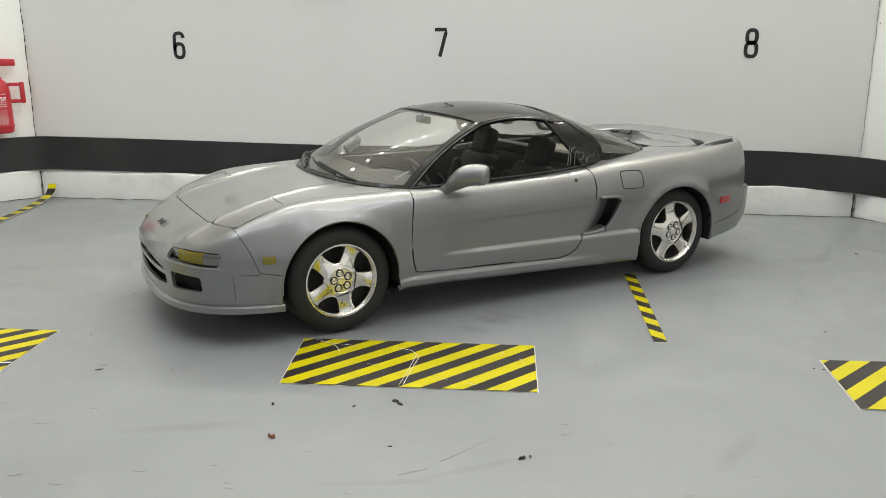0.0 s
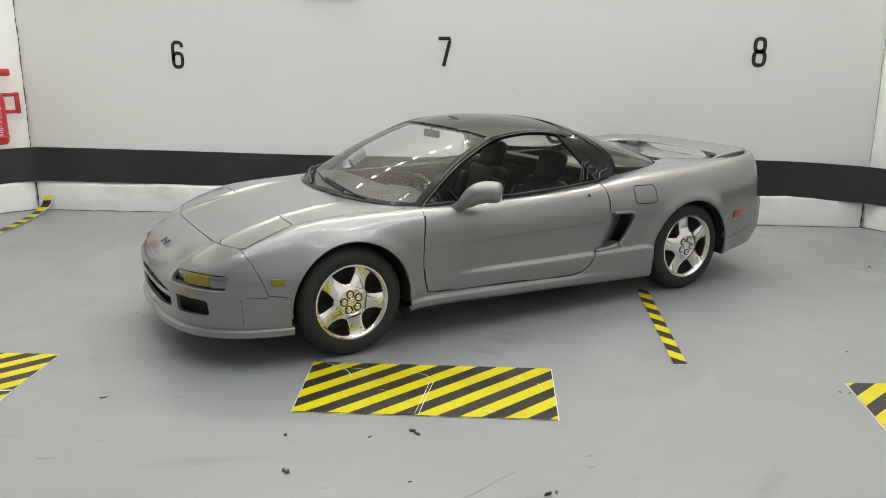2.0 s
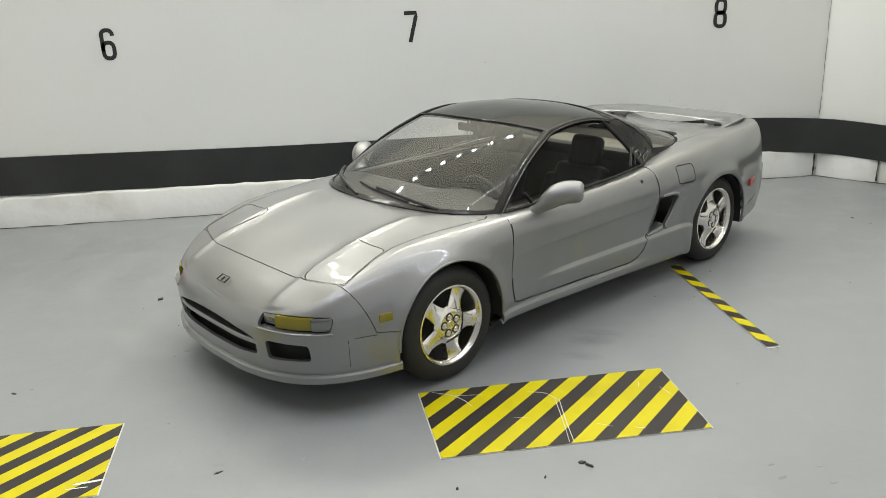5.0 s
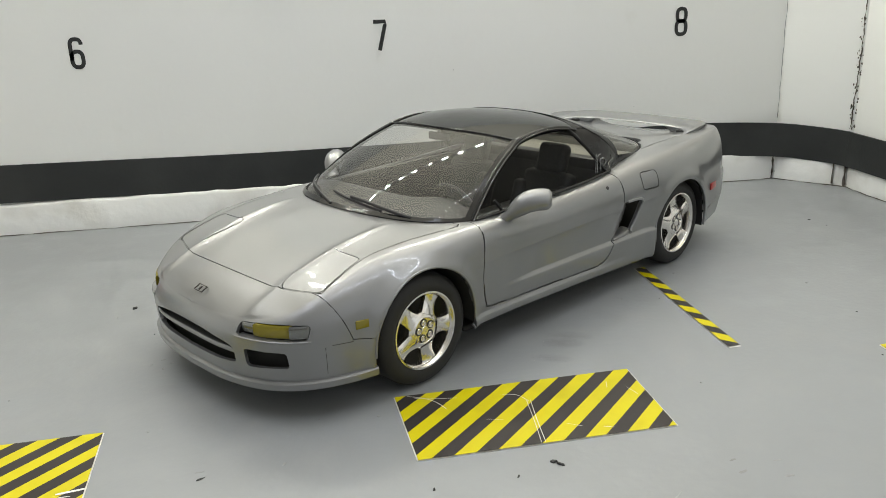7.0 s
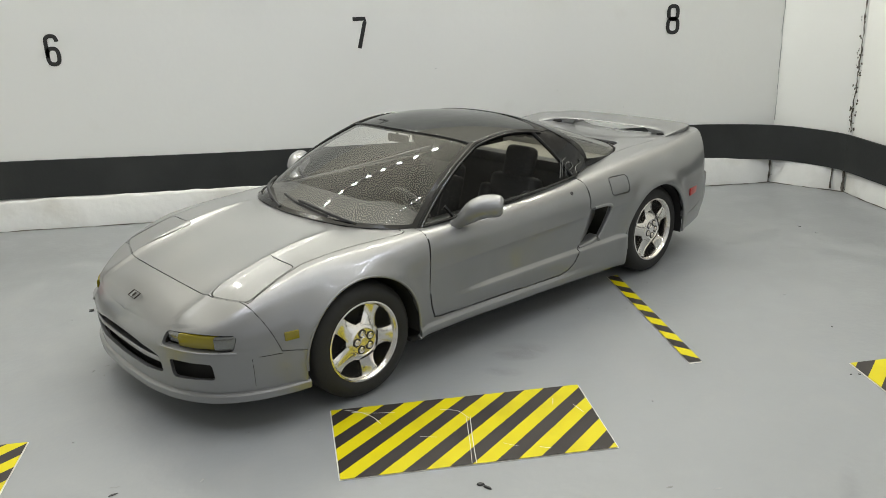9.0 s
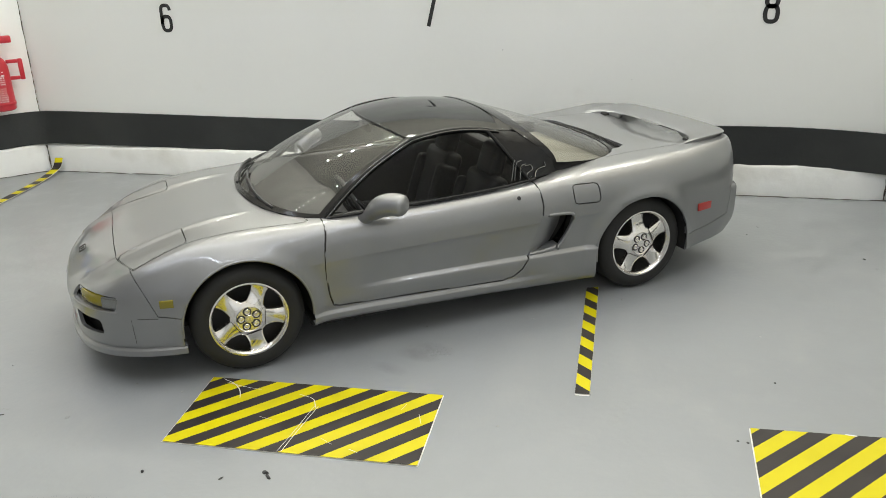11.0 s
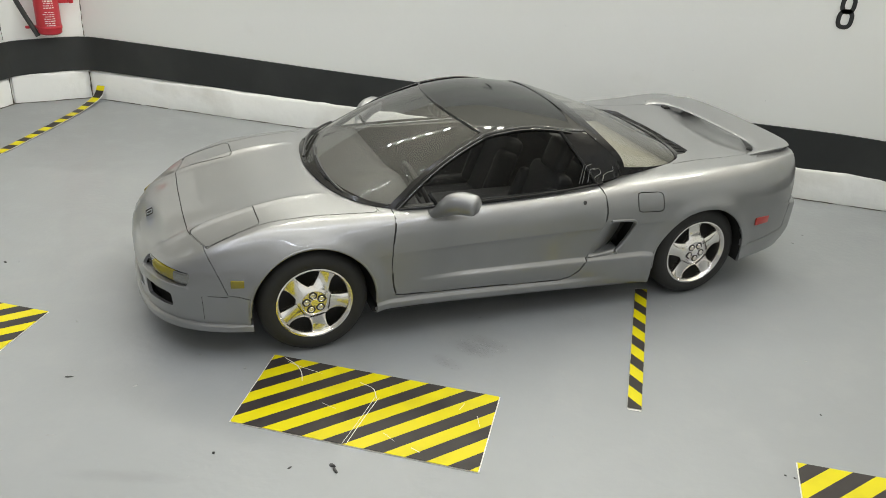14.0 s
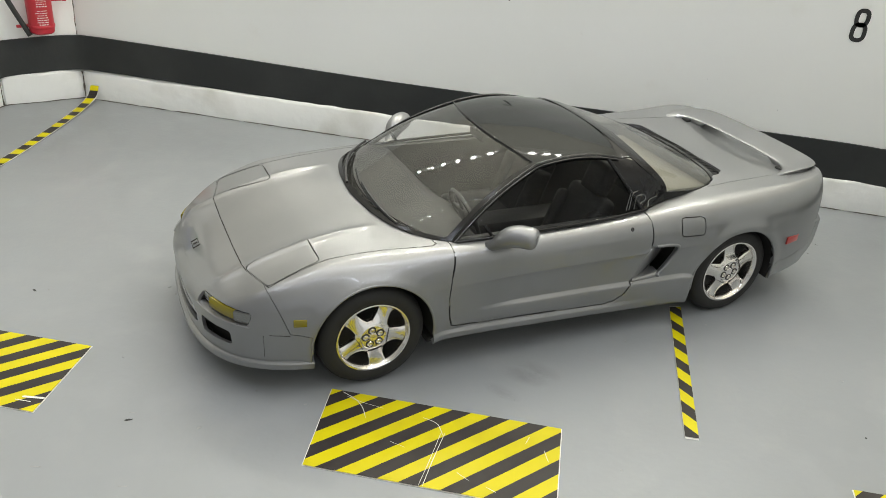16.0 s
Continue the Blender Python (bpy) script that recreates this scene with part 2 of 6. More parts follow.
def grid(bm, rows, closed=False):
    """Quads over rows of points."""
    vs = [[bm.verts.new(p) for p in row] for row in rows]
    for a, b in zip(vs, vs[1:]):
        for i in range(len(a) - 1):
            bm.faces.new((a[i], a[i + 1], b[i + 1], b[i]))
    return vs


def slab(bm, thick):
    """Gives a sheet thickness, to the back of its faces."""
    bm.normal_update()
    bmesh.ops.solidify(bm, geom=list(bm.faces), thickness=thick)


def curve(*pts):
    """A smooth function through (x, value) pairs that never overshoots them."""
    p = sorted(pts)
    xs, ys = np.array([a for a, _ in p], float), np.array([b for _, b in p], float)
    h = np.diff(xs)
    d = np.diff(ys) / h
    m = np.zeros(len(xs))
    m[0], m[-1] = d[0], d[-1]
    for i in range(1, len(xs) - 1):
        if d[i - 1] * d[i] > 0:
            a, b = 2 * h[i] + h[i - 1], h[i] + 2 * h[i - 1]
            m[i] = (a + b) / (a / d[i - 1] + b / d[i])

    def at(x):
        x = min(max(x, xs[0]), xs[-1])
        i = min(int(np.searchsorted(xs, x, "right")) - 1, len(h) - 1)
        t = (x - xs[i]) / h[i]
        return float((1 + 2 * t) * (1 - t) ** 2 * ys[i] + t * (1 - t) ** 2 * h[i] * m[i] + t * t * (3 - 2 * t) * ys[i + 1] + t * t * (t - 1) * h[i] * m[i + 1])

    return at


def smooth_path(pts, n):
    """n points spread evenly along a smooth line through pts."""
    p = np.array(pts, float)
    s = np.r_[0, np.cumsum(np.linalg.norm(np.diff(p, axis=0), axis=1))]
    fs = [curve(*zip(s, p[:, k])) for k in range(p.shape[1])]
    fine = np.array([[g(v) for g in fs] for v in np.linspace(0, s[-1], n * 4)])
    q = np.r_[0, np.cumsum(np.linalg.norm(np.diff(fine, axis=0), axis=1))]
    return np.stack([np.interp(np.linspace(0, q[-1], n), q, fine[:, k]) for k in range(p.shape[1])], axis=1)


# ---- the garage ----
WALL_TOP = 2.5
BACK_Y = 7.95
CORNERS = [(-4.75, 2.9), (-5.43, 7.18), (-5.42, 7.42), (-4.87, BACK_Y), (3.40, BACK_Y), (3.88, 7.41), (3.86, 2.0)]


def along(p, q, d, off=0.0):
    """The point d metres from p towards q, off metres into the room, which lies to the right of the way."""
    u = (Vector(q) - Vector(p)).normalized()
    return Vector(p) + u * d + Vector((u.y, -u.x)) * off


def frame_of(p, q, d, z, off=0.0):
    """Axes on a wall: x along it, y into the room, z up, with the origin d metres from p."""
    u = (Vector(q) - Vector(p)).normalized()
    o = along(p, q, d, off)
    return Matrix(((u.x, u.y, 0, o.x), (u.y, -u.x, 0, o.y), (0, 0, 1, z), (0, 0, 0, 1)))


def wall_piece(bm, p, q, z0, z1, thick, a=0.0, b=0.0):
    """A run of wall from p to q, its face on the line and its thickness outside. a, b: more length at the two ends of its back."""
    u = (Vector(q) - Vector(p)).normalized()
    o = Vector((-u.y, u.x)) * thick
    foot = [Vector(p), Vector(q), Vector(q) + o + u * b, Vector(p) + o - u * a]
    lo, hi = [bm.verts.new((*c, z0)) for c in foot], [bm.verts.new((*c, z1)) for c in foot]
    bm.faces.new(lo[::-1]), bm.faces.new(hi)
    for i in range(4):
        j = (i + 1) % 4
        bm.faces.new((lo[i], lo[j], hi[j], hi[i]))
    bmesh.ops.recalc_face_normals(bm, faces=bm.faces)


def structure(name, bm, mat, label, category, smooth=None):
    return tagged(link_mesh(name, bm, mat, smooth), label, category, kind="structure")


bm = bmesh.new()
add_box(bm, -13.0, 8.0, 0.6, 10.6, -0.2, 0.0)
structure("floor", bm, FLOOR, "grey painted garage floor with scuffs and stains", "floor")

bm = bmesh.new()
add_box(bm, -30.0, 30.0, -30.0, 30.0, -1.0, -0.204)
structure("ground", bm, TABLE, "dark table top under the model garage", "table top")

c = CORNERS
bm = bmesh.new()
wall_piece(bm, c[3], c[4], 0, WALL_TOP, 0.18)
structure("wall_back", bm, WALL, "white painted back wall with bay numbers", "wall")
bm = bmesh.new()
wall_piece(bm, c[2], c[3], 0, WALL_TOP, 0.18)
structure("wall_corner_left", bm, WALL, "white slanting corner wall with a fire extinguisher", "wall")
bm = bmesh.new()
wall_piece(bm, c[4], c[5], 0, WALL_TOP, 0.18)
structure("wall_corner_right", bm, WALL, "white slanting corner wall with chipped edges", "wall")
bm = bmesh.new()
wall_piece(bm, c[5], c[6], 0, WALL_TOP, 0.18)
structure("wall_right", bm, WALL, "white painted side wall with a rough edge", "wall")
DOOR_A, DOOR_W, DOOR_H = 0.02, 0.92, 1.90
bm = bmesh.new()
wall_piece(bm, c[1], c[2], 0, WALL_TOP, 0.18)
d0, d1 = along(c[1], c[0], DOOR_A), along(c[1], c[0], DOOR_A + DOOR_W)
wall_piece(bm, d0, c[1], 0, DOOR_H, 0.18)
wall_piece(bm, d1, c[1], DOOR_H, WALL_TOP, 0.18)
wall_piece(bm, c[0], d1, 0, WALL_TOP, 0.18)
structure("wall_left", bm, WALL, "white painted side wall round a steel door", "wall")

# the kerb blocks along the foot of the walls


def kerb(p, q, d0, d1, high, out=0.035, seed=0):
    rnd = random.Random(seed)
    n = max(2, int((d1 - d0) / 0.12))
    m = frame_of(p, q, d0, 0)
    rows = []
    for i in range(n + 1):
        x = (d1 - d0) * i / n
        j = [rnd.uniform(-0.008, 0.008) for _ in range(3)]
        h = high + j[0]
        end = 0.012 if i in (0, n) else 0.0
        rows.append([m @ Vector((x, yy, zz)) for yy, zz in ((0.004, 0.001), (out - end + j[1], 0.001), (out - end + j[2] * 0.6, h - 0.035), (out - 0.012 - end, h - 0.010), (out - 0.03, h), (0.004, h))])
    bm = bmesh.new()
    vs = grid(bm, rows)
    bm.faces.new(vs[0][::-1])
    bm.faces.new(vs[-1])
    for a, b in zip(vs, vs[1:]):
        bm.faces.new((a[0], b[0], b[-1], a[-1]))
    bmesh.ops.recalc_face_normals(bm, faces=bm.faces)
    return bm


KERBS = [(c[1], c[2], 0.0, 0.235, 0.27), (c[2], c[3], 0.02, 0.755, 0.30), (c[3], c[4], 0.02, 8.25, 0.29), (c[4], c[5], 0.02, 0.585, 0.255), (c[4], c[5], 0.60, 0.695, 0.25), (c[5], c[6], 0.02, 5.2, 0.235)]
for k, (p, q, a, b, h) in enumerate(KERBS):
    tagged(link_mesh("baseboard_%d" % (k + 1), kerb(p, q, a, b, h, seed=k), KERB, 40), "rough white painted kerb block at the foot of a wall", "baseboard", kind="structure")

# the black band, one bent strip
line = [(-5.415, 7.17), (-5.405, 7.34), (-5.32, 7.48), (-5.15, 7.65), (-4.98, 7.81), (-4.78, 7.915), (-4.5, 7.92), (-3.0, 7.93), (-0.5, 7.935), (1.8, 7.93), (2.9, 7.925), (3.22, 7.90), (3.43, 7.83), (3.60, 7.67), (3.76, 7.46), (3.832, 7.25), (3.845, 6.8), (3.85, 4.5), (3.845, 2.1)]
top, bottom = curve((0, 0.625), (1.0, 0.652), (2.0, 0.640), (4.5, 0.605), (8.2, 0.618), (9.3, 0.575), (10.2, 0.542), (14.5, 0.53)), curve((0, 0.272), (1.0, 0.306), (2.0, 0.298), (4.5, 0.276), (8.2, 0.276), (9.3, 0.236), (10.2, 0.208), (14.5, 0.2))
pts = smooth_path(line, 150)
run = np.r_[0, np.cumsum(np.linalg.norm(np.diff(pts, axis=0), axis=1))]
bm = bmesh.new()
grid(bm, [[(x, y, top(s) * (1 - k / 4) + bottom(s) * k / 4) for k in range(5)] for (x, y), s in zip(pts, run)])
bmesh.ops.recalc_face_normals(bm, faces=bm.faces)
for fc in bm.faces:
    if fc.normal.y > 0.2:
        fc.normal_flip()
slab(bm, 0.02)
structure("trim_band", bm, BAND, "matt black protective band that runs round the walls", "wall trim", 30)


def ribbon(m, length, wide, seed, wobble=0.012, step=0.035, chips=0):
    """A ragged dark line up a wall's z, with flakes beside it: x across, y out."""
    rnd = random.Random(seed)
    bm = bmesh.new()
    n = max(4, int(length / step))
    xs, rows = 0.0, []
    for i in range(n + 1):
        xs += rnd.uniform(-wobble, wobble) * 0.5
        xs *= 0.93
        w = wide * rnd.uniform(0.25, 1.0)
        rows.append([m @ Vector((xs - w / 2, 0.006, length * i / n)), m @ Vector((xs, 0.010, length * i / n)), m @ Vector((xs + w / 2, 0.006, length * i / n))])
    grid(bm, rows)
    for _ in range(chips):
        x, z, r = rnd.uniform(-0.028, 0.028), rnd.uniform(0, length), rnd.uniform(0.004, 0.013)
        a = rnd.uniform(0, 6)
        bm.faces.new([bm.verts.new(m @ Vector((x + r * rnd.uniform(0.4, 1) * math.cos(a + k * 1.2566), 0.006, z + 1.4 * r * rnd.uniform(0.4, 1) * math.sin(a + k * 1.2566)))) for k in range(5)])
    bmesh.ops.recalc_face_normals(bm, faces=bm.faces)
    return bm


def crack(name, m, length, wide, seed, chips=0, wobble=0.012, label="thin dark crack in a wall's corner", mat=CRACK):
    tagged(link_mesh(name, ribbon(m, length, wide, seed, wobble, 0.035, chips), mat), label, "crack", kind="structure")


crack("trim_crack_left", frame_of(c[3], c[4], 0.01, 0.65, 0.012), 1.82, 0.014, 3, 0, 0.006)
crack("trim_crack_left_low", frame_of(c[3], c[4], 0.035, 0.02, 0.04), 0.27, 0.03, 4, 0, 0.004)
crack("trim_crack_right", frame_of(c[4], c[5], 0.0, 0.62, 0.006), 1.86, 0.008, 5, 4, 0.007, "faint grey crack in a wall's corner", GRIME)
crack("trim_crack_edge", frame_of(c[4], c[5], 0.70, 0.56, 0.004), 1.92, 0.015, 6, 90, 0.016, "ragged flaking plaster down the wall's corner")
crack("trim_crack_kerb", frame_of(c[4], c[5], 0.592, 0.02, 0.036), 0.21, 0.020, 8, 0, 0.006)
crack("trim_crack_kerb_end", frame_of(c[4], c[5], 0.70, 0.0, 0.034), 0.24, 0.035, 9, 4, 0.006)
crack("trim_crack_kerb_start", frame_of(c[4], c[5], 0.005, 0.0, 0.035), 0.26, 0.025, 10, 3, 0.006)
crack("trim_crack_jamb", frame_of(c[2], c[3], 0.005, 0.65, 0.004), 1.6, 0.010, 12, 0, 0.006)
crack("trim_crack_jamb_low", frame_of(c[2], c[3], 0.0, 0.0, 0.035), 0.29, 0.018, 13, 2, 0.006)


def joint(name, p, q, d0, d1, off, seed, wide=0.02):
    """A dirty line on the floor along the kerb."""
    rnd = random.Random(seed)
    m = frame_of(p, q, d0, 0.0, off)
    bm = bmesh.new()
    n = int((d1 - d0) / 0.05)
    rows = []
    for i in range(n + 1):
        w = wide * rnd.uniform(0.25, 1.0)
        rows.append([m @ Vector(((d1 - d0) * i / n, -0.004, 0.006)), m @ Vector(((d1 - d0) * i / n, w, 0.004))])
    grid(bm, rows)
    bmesh.ops.recalc_face_normals(bm, faces=bm.faces)
    for fc in bm.faces:
        if fc.normal.z < 0:
            fc.normal_flip()
    tagged(link_mesh(name, bm, CRACK), "dark dirty joint between floor and kerb", "joint", kind="structure")


joint("trim_joint_back", c[3], c[4], 0.0, 8.25, 0.035, 1, 0.022)
joint("trim_joint_left", c[2], c[3], 0.0, 0.76, 0.035, 2, 0.022)
joint("trim_joint_right", c[4], c[5], 0.0, 0.7, 0.035, 3, 0.03)
joint("trim_joint_side", c[5], c[6], 0.0, 2.2, 0.035, 4, 0.02)
joint("trim_joint_jamb", c[1], c[2], 0.0, 0.24, 0.035, 5, 0.018)

# bay numbers on the back wall


def writing(name, text, high, m, mat, parent=None, wide=1.0, thick=0.004):
    """Flat letters of the built-in font, high metres tall, centred on m's origin, in m's x and z, raised along its y."""
    cu = bpy.data.curves.new(name, "FONT")
    cu.body, cu.align_x, cu.align_y, cu.size, cu.extrude, cu.resolution_u = text, "CENTER", "CENTER", 1.0, 0.0, 4
    tmp = bpy.data.objects.new(name, cu)
    scene.collection.objects.link(tmp)
    dg = bpy.context.evaluated_depsgraph_get()
    me = bpy.data.meshes.new_from_object(tmp.evaluated_get(dg))
    bpy.data.objects.remove(tmp)
    bm = bmesh.new()
    bm.from_mesh(me)
    bpy.data.meshes.remove(me)
    ys = [v.co.y for v in bm.verts]
    mid, k = (max(ys) + min(ys)) / 2, high / (max(ys) - min(ys))
    xm = (max(v.co.x for v in bm.verts) + min(v.co.x for v in bm.verts)) / 2
    for v in bm.verts:
        v.co = m @ Vector(((v.co.x - xm) * k * wide, thick, (v.co.y - mid) * k))
    ob = link_mesh(name, bm, mat)
    if parent:
        ob.parent = parent
    return ob


def stroke(bm, pts, w, m, closed=False):
    """A flat line of even width along pts (x, z) on a wall."""
    p = [Vector(a) for a in pts]
    n = len(p)
    rows = []
    for i in range(n):
        a, b = p[(i - 1) % n if closed else max(i - 1, 0)], p[(i + 1) % n if closed else min(i + 1, n - 1)]
        u = (b - a).normalized()
        o = Vector((-u.y, u.x)) * w / 2
        rows.append([m @ Vector((*(p[i] + o), 0)).xzy, m @ Vector((*(p[i] - o), 0)).xzy])
    if closed:
        rows.append(rows[0])
    grid(bm, rows)
    bmesh.ops.remove_doubles(bm, verts=bm.verts, dist=1e-5)


def oval(cx, cz, rx, rz, power=2.8, n=36, a0=0.0, a1=360.0):
    out = []
    for i in range(n):
        a = radians(a0 + (a1 - a0) * i / (n if a1 - a0 >= 360 else n - 1))
        k = (abs(math.cos(a)) ** power + abs(math.sin(a)) ** power) ** (-1 / power)
        out.append((cx + rx * k * math.cos(a), cz + rz * k * math.sin(a)))
    return out


def bay_number(digit, x, z):
    m = Matrix.Translation((x, BACK_Y - 0.005, z))
    bm = bmesh.new()
    w, hw, hh = 0.034, 0.046, 0.118
    if digit == "7":
        stroke(bm, [(-hw - 0.015, hh), (hw, hh), (hw - 0.002, hh - 0.03), (-0.014, -hh - 0.017)], w, m)
    elif digit == "6":
        stroke(bm, oval(0, -0.052, hw, 0.066), w, m, True)
        stroke(bm, [(-hw, -0.06), (-hw, 0.06), *oval(0, 0.06, hw, 0.058, n=14, a0=180, a1=10)], w, m)
    else:
        stroke(bm, oval(0, -0.056, hw + 0.002, 0.062), w, m, True)
        stroke(bm, oval(0, 0.060, hw - 0.003, 0.058), w, m, True)
    bmesh.ops.recalc_face_normals(bm, faces=bm.faces)
    for fc in bm.faces:
        if fc.normal.y > 0:
            fc.normal_flip()
    tagged(link_mesh("bay_number", bm, INK), "black stencilled number %s on the white wall" % digit, "number", "bay numbers")


bay_number("6", -3.215, 1.578)
bay_number("7", -0.575, 1.612)
bay_number("8", 2.310, 1.608)

# a paper note on the wall, its lower corner lifting
note = thing("paper_note", 0, 0, 0, 0, "white paper note taped to the wall with dark printing", "note")
bm = bmesh.new()
rows = []
for k in range(13):
    u = k / 12
    rows.append([(-2.01 + 0.60 * u, BACK_Y - 0.005 - 0.030 * u ** 3 * (1 - v), 2.088 - 0.016 * u + 0.38 * v) for v in (0, 0.15, 0.35, 0.7, 1.0)])
grid(bm, rows)
bm.normal_update()
if sum(fc.normal.y for fc in bm.faces) > 0:
    bmesh.ops.reverse_faces(bm, faces=bm.faces)
slab(bm, 0.003)
part("sheet", bm, NOTE, note, "", 40)
for x0, x1 in ((-1.858, -1.838), (-1.832, -1.806), (-1.800, -1.786), (-1.772, -1.752), (-1.746, -1.728), (-1.720, -1.700)):
    bm = bmesh.new()
    add_box(bm, x0, x1, BACK_Y - 0.0125, BACK_Y - 0.0085, 2.118, 2.148, 0, 1)
    part("print_bar", bm, INK, note, "dark printed mark")

# hazard tape


def tape(name, corners, label, period, slant, phase, group="floor hazard tapes", duty=0.5, lift=0.004, border=0.006, along_x=True, z_of=None, notch=()):
    """A sheet of striped tape on its paper. corners: far left, far right, near right, near left on the floor."""
    ob = thing(name, 0, 0, 0, 0, label, "hazard tape", group)
    q = [Vector(p) for p in corners]
    mid = sum(q, Vector((0, 0))) / 4
    for which in (0, 1):
        bm = bmesh.new()
        grow = border if which == 0 else 0.0
        vs = [bm.verts.new((*(p + (p - mid).normalized() * grow), lift * (0.5 + which))) for p in q]
        fc = bm.faces.new(vs)
        if fc.normal.z < 0:
            fc.normal_flip()
        if which == 1:
            d = Vector((slant[0], slant[1], 0)).normalized()
            nrm = Vector((d.y, -d.x, 0))
            step = abs(period * nrm.x) if along_x else period
            vals = [nrm.dot(Vector((p.x, p.y, 0))) for p in q]
            base = nrm.dot(Vector((phase[0], phase[1], 0)))
            k0, k1 = int((min(vals) - base) / step) - 2, int((max(vals) - base) / step) + 2
            for k in range(k0, k1 + 1):
                for e in (0.0, duty):
                    bmesh.ops.bisect_plane(bm, geom=bm.verts[:] + bm.edges[:] + bm.faces[:], plane_co=nrm * (base + (k + e) * step), plane_no=nrm)
            for fc in bm.faces:
                v = (nrm.dot(fc.calc_center_median()) - base) / step
                fc.material_index = 1 if (v - math.floor(v)) < duty else 0
        part("paper" if which == 0 else "stripes", bm, PAPER if which == 0 else [YELLOW, BLACK_TAPE], ob, "white paper edge" if which == 0 else "")
    return ob


def scratches(parent, lines, z):
    bm = bmesh.new()
    for pts, w in lines:
        p = [Vector(a) for a in smooth_path(pts, 12)]
        rows = []
        for i in range(len(p)):
            u = (p[min(i + 1, len(p) - 1)] - p[max(i - 1, 0)]).normalized()
            o = Vector((-u.y, u.x)) * w * 0.36 * (0.5 if i in (0, len(p) - 1) else 1)
            rows.append([(*(p[i] + o), z), (*(p[i] - o), z)])
        grid(bm, rows)
    bmesh.ops.recalc_face_normals(bm, faces=bm.faces)
    for fc in bm.faces:
        if fc.normal.z < 0:
            fc.normal_flip()
    part("scratch", bm, PAPER, parent, "pale scratches and creases")


SL = (0.57, 0.62)
t_mid = tape("floor_tape", [(-0.90, 4.14), (0.375, 4.18), (0.395, 3.58), (-0.85, 3.54)], "yellow and black striped hazard tape sheet, scratched, on the floor", 0.2015, SL, (-0.79, 3.54))
scratches(t_mid, [([(-0.835, 4.13), (-0.75, 4.09), (-0.69, 4.03), (-0.655, 3.96)], 0.006), ([(-0.80, 4.10), (-0.70, 4.075), (-0.58, 4.06)], 0.004), ([(-0.222, 3.96), (-0.240, 3.76), (-0.252, 3.56)], 0.005), ([(-0.242, 3.96), (-0.256, 3.74), (-0.272, 3.56)], 0.004),
                    ([(-0.36, 4.05), (-0.28, 4.025), (-0.23, 3.945)], 0.005), ([(0.05, 3.64), (0.10, 3.62)], 0.005), ([(0.20, 4.0), (0.215, 4.06)], 0.004), ([(0.30, 3.98), (0.33, 3.90)], 0.004), ([(-0.48, 3.82), (-0.40, 3.80)], 0.003), ([(-0.11, 3.70), (-0.04, 3.66)], 0.003)], 0.008)
t_left = tape("floor_tape", [(-3.55, 4.06), (-2.34, 4.10), (-2.295, 3.51), (-3.52, 3.48)], "yellow and black striped hazard tape sheet with a worn corner", 0.2015, SL, (-2.47, 3.51))
scratches(t_left, [([(-2.42, 3.60), (-2.36, 3.61), (-2.30, 3.62)], 0.02), ([(-2.77, 3.525), (-2.68, 3.53)], 0.02), ([(-2.44, 3.57), (-2.35, 3.575)], 0.008)], 0.008)
t_right = tape("floor_tape", [(1.865, 4.15), (3.10, 4.21), (3.11, 3.60), (1.85, 3.57)], "yellow and black striped hazard tape sheet on the floor", 0.2015, SL, (1.908, 4.15))
scratches(t_right, [([(2.28, 4.17), (2.33, 4.165)], 0.012), ([(2.47, 4.16), (2.52, 4.14)], 0.012)], 0.008)
tape("floor_tape_strip", [(1.010, 5.67), (1.088, 5.69), (1.110, 4.32), (1.036, 4.315)], "narrow yellow and black bay line with a white edge", 0.156, (0.075, -0.070), (1.02, 5.07), duty=0.49, along_x=False, border=0.012)

# the narrow tape by the left corner, whose end curls up the kerb
ob = thing("floor_tape_strip", 0, 0, 0, 0, "narrow yellow and black bay line that curls up at its end", "hazard tape", "floor hazard tapes")
line = smooth_path([(-4.44, 3.2, 0.006), (-4.47, 5.0, 0.006), (-4.50, 6.1, 0.006), (-4.57, 6.8, 0.008), (-4.655, 7.40, 0.012), (-4.70, 7.68, 0.03), (-4.715, 7.84, 0.075), (-4.72, 7.895, 0.15)], 90)
for which, (w, up, mats) in enumerate(((0.046, 0.0, PAPER), (0.040, 0.003, [YELLOW, BLACK_TAPE]))):
    bm = bmesh.new()
    run = np.r_[0, np.cumsum(np.linalg.norm(np.diff(line, axis=0), axis=1))]
    rows = [[(p[0] - w, p[1], p[2] + up), (p[0] + w, p[1] + 0.02, p[2] + up)] for p in line]
    grid(bm, rows)
    bmesh.ops.recalc_face_normals(bm, faces=bm.faces)
    for fc in bm.faces:
        if fc.normal.z < 0:
            fc.normal_flip()
        fc.material_index = int(which == 1 and (np.interp(fc.calc_center_median().y, line[:, 1], run) / 0.215 + 0.68) % 1 < 0.5)
    part("paper" if which == 0 else "stripes", bm, mats, ob)

# the steel door, ajar of nothing but its frame
DM = frame_of(c[0], c[1], (Vector(c[1]) - Vector(c[0])).length - DOOR_A - DOOR_W, 0.0, -0.03)
door = thing("door_1", 0, 0, 0, 0, "grey steel exit door with a blue sign and striped push bar", "door", kind="structure")


